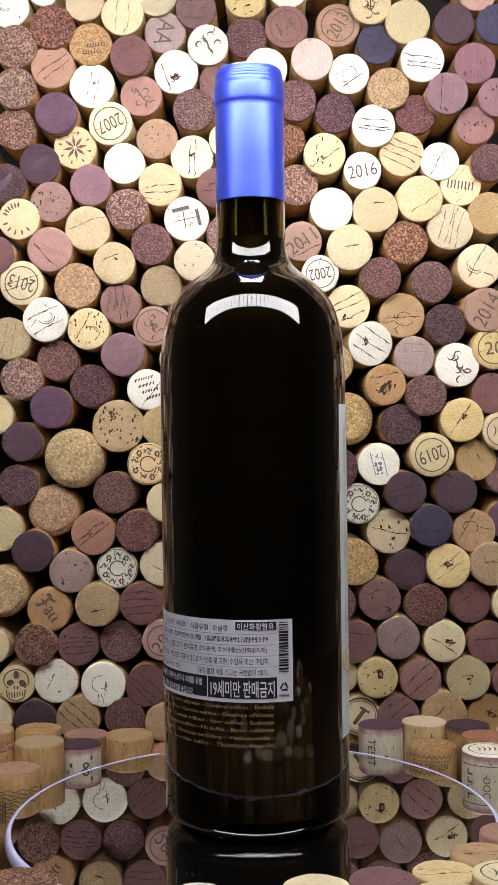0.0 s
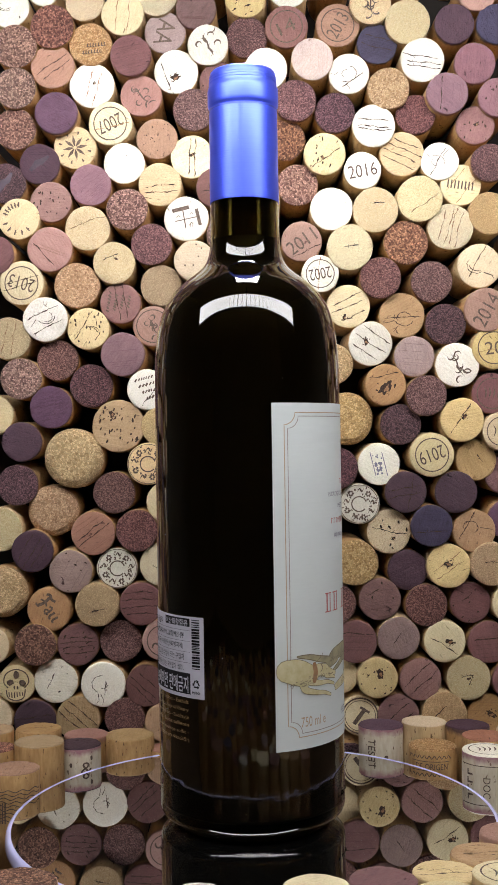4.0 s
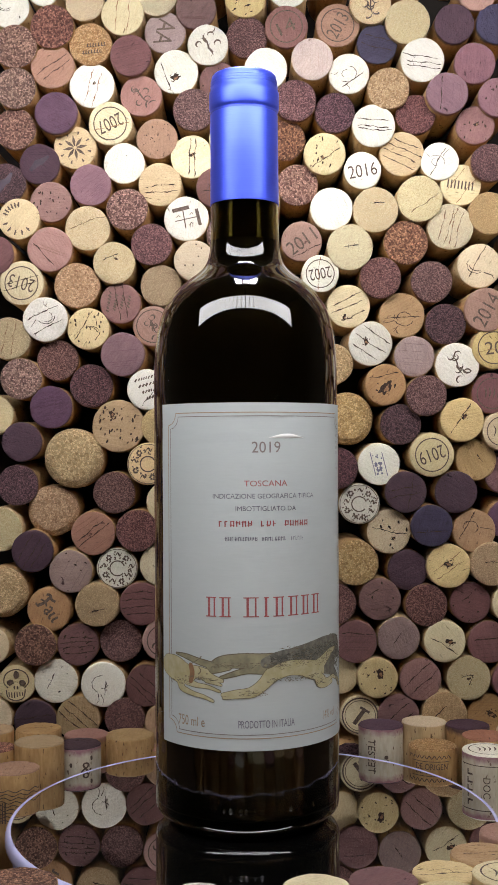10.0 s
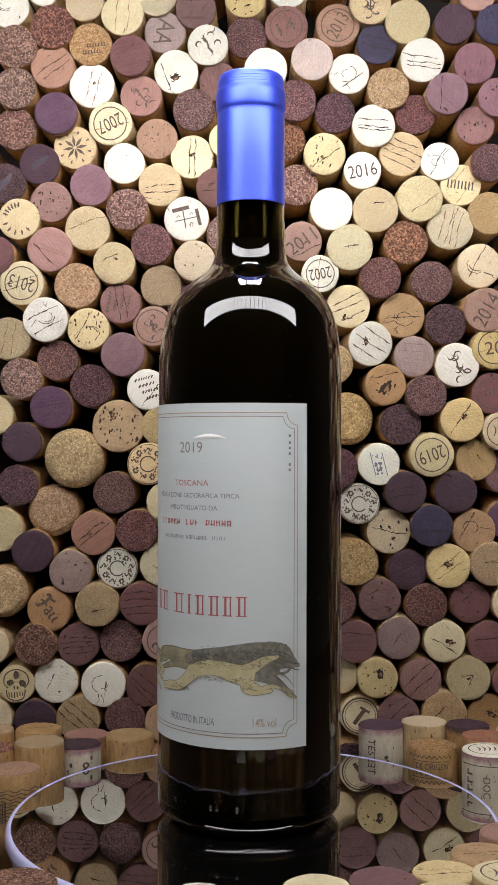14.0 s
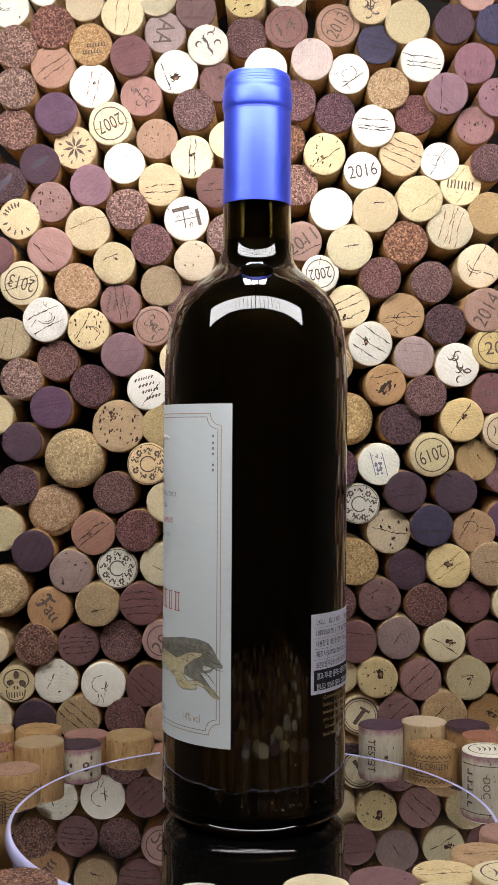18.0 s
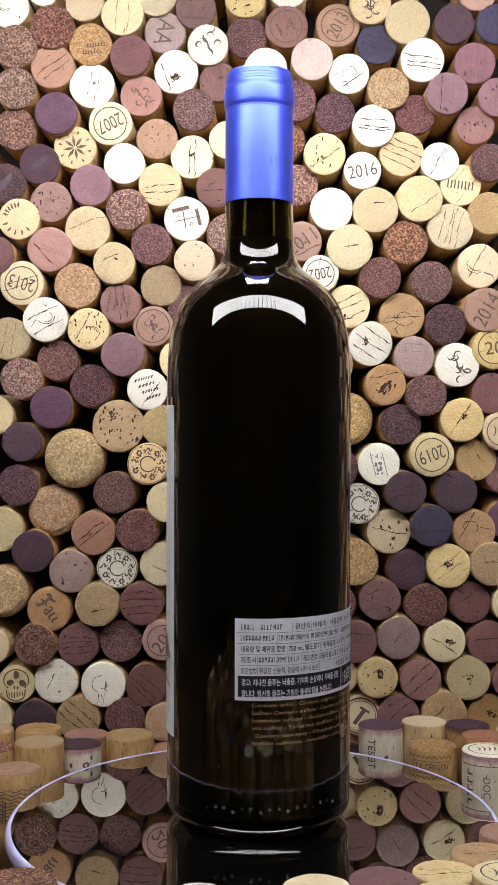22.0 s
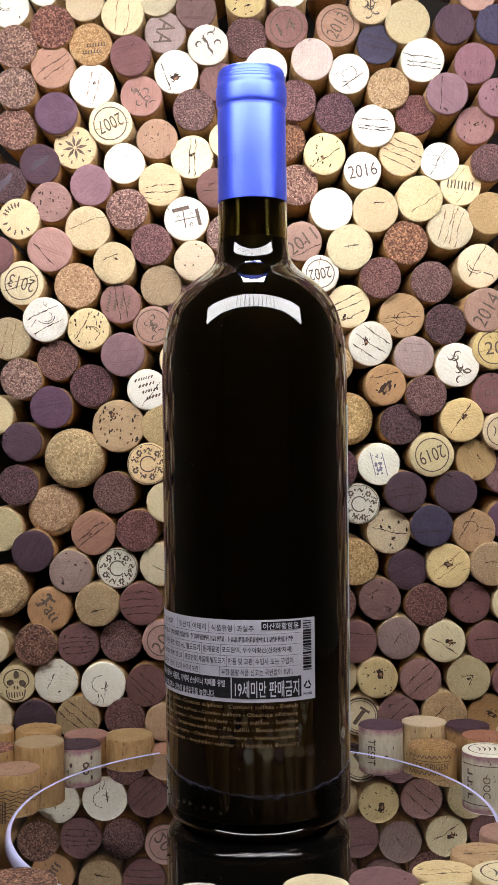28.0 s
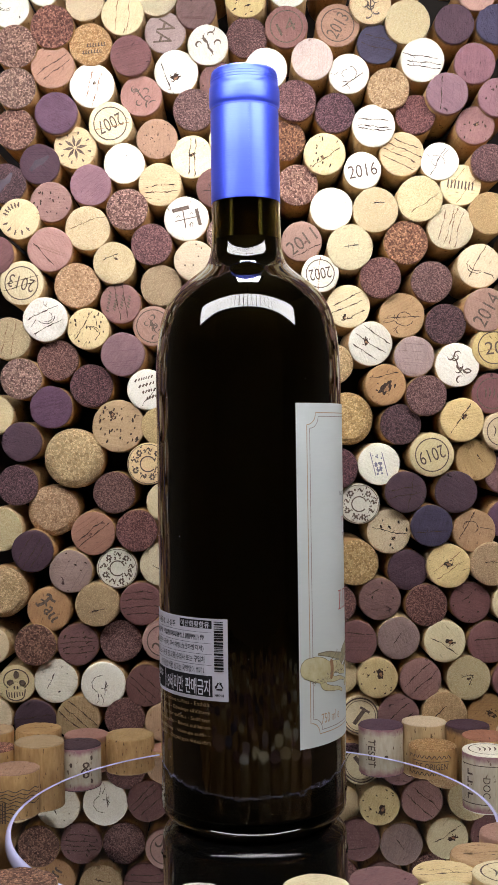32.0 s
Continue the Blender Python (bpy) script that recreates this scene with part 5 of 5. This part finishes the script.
wall_cork(-0.0434, 0.1216, 20.6, "C")
wall_cork(-0.0921, 0.0866, 22.0, "L", "saw:60+pit:5")
wall_cork(-0.0684, 0.0883, 20.8, "W", "flower")
wall_cork(-0.0461, 0.0902, 22.0, "P", "short:-30:-0.2")
wall_cork(-0.1273, 0.0762, 26.3, "G")
wall_cork(-0.1031, 0.0675, 22.5, "T", "gothic:-55")
wall_cork(-0.0790, 0.0697, 22.3, "E", "short:15:-0.25")
wall_cork(-0.0565, 0.0702, 22.0, "M", "cut:3:0.5,0.2,-0.15,-0.45")
wall_cork(-0.1103, 0.0495, 21.4, "B")
wall_cork(-0.0886, 0.0497, 21.4, "M", "cut:3:0.35,0.1,-0.1,-0.4+pit:10")
wall_cork(-0.0668, 0.0514, 21.4, "A")
wall_cork(-0.0457, 0.0516, 20.8, "K", "ring:201:55")
wall_cork(-0.1332, 0.0491, 20.0, "C")
wall_cork(-0.1201, 0.0298, 19.4, "C", "skull")
wall_cork(-0.0998, 0.0312, 22.5, "W", "short:65:0.2+pit:4")
wall_cork(-0.0758, 0.0294, 23.1, "W", "short:85:-0.1+swirl")
wall_cork(-0.0541, 0.0285, 21.4, "M", "cut:-40:0.3,-0.1,-0.4")
wall_cork(-0.1105, 0.0112, 21.4, "U", "cut:8:0.2+saw:0")
wall_cork(-0.0887, 0.0123, 22.5, "T", "cut:-40:0.3,0.0,-0.3")
wall_cork(-0.0650, 0.0122, 20.6, "A")
wall_cork(-0.0447, 0.0101, 20.6, "T")
wall_cork(-0.1322, 0.0127, 20.6, "C")
wall_cork(0.0640, 0.1405, 21.4, "W", "stamp")
wall_cork(0.0909, 0.1450, 22.5, "C", "ring:2019:200")
wall_cork(0.1131, 0.1423, 20.8, "T", "short:-55:0.2")
wall_cork(0.0432, 0.1383, 21.1, "D")
wall_cork(0.0540, 0.1203, 20.8, "W", "flower")
wall_cork(0.0777, 0.1262, 21.1, "U", "cut:12:0.2,-0.15+cut:80:-0.2")
wall_cork(0.1031, 0.1261, 21.4, "U", "speck:10")
wall_cork(0.1273, 0.1351, 20.0, "M")
wall_cork(0.0690, 0.1063, 22.5, "P", "cut:-12:0.05+pit:8+chip:0.2:-0.3:0.1")
wall_cork(0.0907, 0.1090, 21.4, "N", "saw:0+cut:2:-0.25")
wall_cork(0.1121, 0.1064, 21.7, "T", "swirl+cut:60:0.4")
wall_cork(0.1287, 0.1123, 19.4, "V")
wall_cork(0.0521, 0.0906, 23.4, "G")
wall_cork(0.0784, 0.0868, 20.6, "U", "saw:0")
wall_cork(0.0992, 0.0887, 22.5, "Y", "vein:35:0.22,-0.2+chip:-0.05:0.1:0.18")
wall_cork(0.1212, 0.0895, 22.0, "E", "short:5:0.1")
wall_cork(0.0643, 0.0720, 21.4, "M", "short:30:0.45+pit:6+saw:10")
wall_cork(0.0880, 0.0688, 21.4, "A")
wall_cork(0.1100, 0.0701, 20.8, "M", "pit:8+short:40:0.3+saw:20")
wall_cork(0.0418, 0.0698, 21.1, "A")
wall_cork(0.1314, 0.0695, 20.6, "C")
wall_cork(0.0520, 0.0506, 22.0, "M", "cut:0:0.4+saw:0")
wall_cork(0.0737, 0.0523, 21.7, "L", "saw:30+short:55:0.05")
wall_cork(0.0971, 0.0505, 21.4, "C", "chip:0.22:0.0:0.2+cut:-32:-0.2")
wall_cork(0.1193, 0.0501, 21.4, "M", "saw:5+cut:12:0.2")
wall_cork(0.0434, 0.0341, 20.0, "C")
wall_cork(0.0630, 0.0320, 20.8, "Y", "chip:0.12:0.25:0.24+pit:12")
wall_cork(0.0847, 0.0314, 21.4, "S", "saw:40+cut:45:-0.2,0.25")
wall_cork(0.1090, 0.0318, 22.5, "P", "chip:0.0:0.0:0.08+short:70:-0.1+short:10:0.1")
wall_cork(0.1313, 0.0309, 20.6, "M")
wall_cork(0.0541, 0.0132, 20.8, "C", "ringT")
wall_cork(0.0735, 0.0134, 21.1, "S", "cut:35:0.1,-0.3")
wall_cork(0.0967, 0.0133, 23.1, "E", "short:40:0.2")
wall_cork(0.1192, 0.0129, 22.0, "T", "chip:0.1:0.1:0.22+saw:0")

# corks standing round the turntable


def floor_cork(x, y, top, mm, style, mark=""):
    body = ""
    if mark in ("amp", "lines", "upright", "origen", "doc"):
        body, mark = mark, "ringonly" if mark == "doc" else ""
    ob = put_cork(pose(x, y, top, -90, 0, 0), mm, top - TABLE_Z, style, mark, "standing by the turntable", "corks standing round the turntable", not body)
    FLOOR.append((x, y, mm / 2000))
    if body in ("amp", "upright", "doc"):
        ob.data = ob.data.copy()
        ob.data.materials[1] = PALE_SIDE
    if not body:
        return
    r, h = mm / 2000, top - TABLE_Z
    bm = bmesh.new()
    if body == "origen":
        for z in (-0.0030, -0.0148):
            stroke(bm, [(-0.010 + 0.020 * i / 40, z + 0.0008 * math.sin(i * 1.4)) for i in range(41)], 0.0004)
        for z in (-0.0050, -0.0128):
            stroke(bm, [(-0.009 + 0.018 * i / 20, z) for i in range(21)], 0.0003)
        letters(bm, "DE ORIGEN", -0.0068, 0.0080, -0.0088, -0.0060)
    elif body == "upright":
        letters(bm, "TEST", -0.0085, 0.0025, -0.0122, -0.0088, -90)
        blob(bm, 0.004, -0.0135, 0.0010)
        blob(bm, 0.0045, -0.0155, 0.0007)
    elif body == "doc":
        for z in (-0.0045, -0.0385):
            stroke(bm, [(-0.0125 + 0.025 * i / 30, z) for i in range(31)], 0.0004)
        for k, z in enumerate((-0.009, -0.0125, -0.016, -0.0195)):
            bar(bm, -0.0090, -0.0062, z, z + 0.0008)
            bar(bm, -0.0090, -0.0083, z, z + 0.0026)
        letters(bm, "DOC", -0.0045, 0.0045, -0.0155, -0.0125, -90)
    elif body == "lines":
        for k in range(9):
            stroke(bm, [(-0.011 + 0.022 * i / 30, -0.007 - 0.0016 * k + 0.0005 * math.sin(i * 0.8 + k)) for i in range(31)], 0.0004)
        for k in range(3):
            bar(bm, -0.0078 + 0.0012 * k, -0.0072 + 0.0012 * k, -0.021, -0.012)
    elif body == "amp":
        letters(bm, "&", -0.0008, 0.0046, -0.0122, -0.0062)
        for u, z in ((0.0042, -0.0045), (-0.0030, -0.0128), (-0.0052, -0.0075), (0.006, -0.016), (-0.002, -0.018)):
            blob(bm, u, z, 0.0006, 0.0011)
    wrap(bm, r, -90 + 18 * (x < 0) - 14 * (x > 0), 0.0006)
    for v in bm.verts:
        q = v.co.copy()
        v.co = Vector((q.x / r * CORK_R, -q.z / h * CORK_L, q.y / r * CORK_R))
    part("side_print", bm, INK, ob, "", False)


FLOOR = []
floor_cork(-0.1040, 0.0825, 0.0140, 22, "T", "crack:20")
floor_cork(-0.0992, 0.0596, 0.0140, 23, "T")
floor_cork(-0.0830, 0.0725, 0.0092, 21, "U", "amp")
floor_cork(-0.0826, 0.0944, 0.0080, 22, "K")
floor_cork(-0.0610, 0.0935, 0.0080, 24, "T")
floor_cork(-0.1053, 0.0340, 0.0090, 22, "R", "lines")
floor_cork(-0.1262, 0.0410, 0.0140, 21, "K")
floor_cork(-0.1260, 0.0810, 0.0140, 21, "T")
floor_cork(-0.1200, 0.0600, 0.0110, 19, "B")
floor_cork(-0.0410, 0.0955, 0.0010, 21, "R")
floor_cork(0.0630, 0.0940, 0.0125, 22, "V", "upright")
floor_cork(0.0846, 0.0955, 0.0136, 22, "C")
floor_cork(0.0852, 0.0735, 0.0078, 23, "G", "origen")
floor_cork(0.1044, 0.0870, 0.0140, 21, "U")
floor_cork(0.1050, 0.0425, 0.0140, 23, "W", "doc")
floor_cork(0.1082, 0.0650, 0.0145, 21, "R")
floor_cork(0.1270, 0.0750, 0.0150, 22, "C")
floor_cork(-0.0751, -0.1061, 0.0140, 26, "B")
floor_cork(-0.0175, -0.1120, 0.0125, 19, "W")
floor_cork(0.0195, -0.1104, 0.0140, 22, "C")
floor_cork(0.0410, -0.1045, 0.0140, 22, "M")
floor_cork(0.0616, -0.0985, 0.0140, 21, "Y", "crack:5")
floor_cork(0.0770, -0.0830, 0.0140, 22, "T", "crack:0")
floor_cork(0.0790, -0.1100, 0.0180, 22, "C", "ringonly")
floor_cork(0.0590, -0.1200, 0.0155, 22, "C")
floor_cork(0.0905, -0.0625, 0.0140, 21, "K")



# the corks behind the bottle, of which little is seen
rnd = random.Random(77)


def free(x, z, r, taken):
    return all((x - a) ** 2 + (z - b) ** 2 > (0.985 * (r + c)) ** 2 for a, b, c in taken)


for k in range(4000):
    x, z = rnd.uniform(-0.034, 0.044), rnd.uniform(-0.02, 0.225)
    if k % 4 == 0:
        x, z = rnd.uniform(-0.010, 0.014), rnd.uniform(0.24, 0.345)
    if free(x, z, 0.0112, PLACED):
        wall_cork(x, z, 22.2, rnd.choice("WCPYTGHAADMUKNS"))


def many_corks(name, spots, upright, label):
    """All further corks of a heap as one mesh."""
    steps = 14
    vs, fs, ms = [], [], []
    styles = sorted(STYLES)
    for x, y, z, r, l, style in spots:
        o = len(vs)
        for rr, d in ((0.94, 0.0), (1.0, 0.0012), (1.0, l)):
            for s in range(steps):
                a = 2 * math.pi * s / steps
                c, q = r * rr * math.cos(a), r * rr * math.sin(a)
                vs.append((x + c, y + q, z - d) if upright else (x + c, y + d, z + q))
        fs.append(tuple(range(o, o + steps)) if upright else tuple(range(o + steps - 1, o - 1, -1))[::-1])
        ms.append(styles.index(style))
        for k in range(2):
            for s in range(steps):
                t = (s + 1) % steps
                fs.append((o + k * steps + s, o + k * steps + t, o + (k + 1) * steps + t, o + (k + 1) * steps + s))
                ms.append(styles.index(style) if k == 0 else len(styles))
    me = bpy.data.meshes.new(name)
    me.from_pydata(vs, [], fs)
    for s in styles:
        me.materials.append(END[s])
    me.materials.append(SIDE["T"])
    for p, i in zip(me.polygons, ms):
        p.material_index = i
    bm = bmesh.new()
    bm.from_mesh(me)
    bmesh.ops.recalc_face_normals(bm, faces=bm.faces)
    bm.to_mesh(me)
    bm.free()
    return tagged(new(name, me), label, "cork", "", "stuff")


MIX = "WWCPPYTEGHBAAADMMUKNRLQS"
spots, taken = [], list(PLACED)
for k in range(50000):
    x, z, r = rnd.uniform(-0.27, 0.27), rnd.uniform(-0.021, 0.47), rnd.uniform(0.0104, 0.0116) if k < 30000 else 0.0096
    if (abs(x) > 0.131 or z > 0.380 or z < 0.0) and free(x, z, r, taken):
        taken.append((x, z, r))
        y = FACE_Y + rnd.uniform(-0.003, 0.003)
        spots.append((x, y, z, r, BOARD_Y - y, rnd.choice(MIX)))
crowd = []
for k in range(6000):
    x, y, r = rnd.uniform(-0.24, 0.24), rnd.uniform(-0.36, -0.10), rnd.uniform(0.0104, 0.0114)
    if math.hypot(x, y) > DISC_R + r + 0.001 and y < -0.117 - 0.1 * (abs(x) > 0.03) * max(0.0, 0.05 - abs(abs(x) - 0.05)) and free(x, y, r, [(a, b, c) for a, b, c in FLOOR] + [(q[0], q[1], q[3]) for q in crowd]):
        top = rnd.uniform(0.004, 0.013)
        crowd.append((x, y, top, r, top - TABLE_Z, rnd.choice(MIX)))
many_corks("standing_corks", crowd, True, "mixed wine corks standing crowded before the turntable")
many_corks("stacked_corks", spots, False, "mixed wine corks stacked further out in the wall")


# ---- what moves ----


def motions():
    """Turntable and bottle turn together; the plate lies a trifle askew and the bottle stands a little off the axis."""
    lean = Matrix.Rotation(0.01027, 4, Vector((0.0064, -0.0080, 0)).normalized())
    base = Matrix.Translation((0.00257 * math.cos(radians(-68.18)) + 0.00080, 0.00257 * math.sin(radians(-68.18)) + 0.00064, 0.00005))
    times = [2.0 * k for k in range(17)]
    walk(turntable, [(t, pose(0, 0, 0, 0, 0, -TURN * t) @ lean) for t in times])
    walk(bottle, [(t, pose(0, 0, 0, 0, 0, -TURN * t) @ lean @ base) for t in times])


motions()
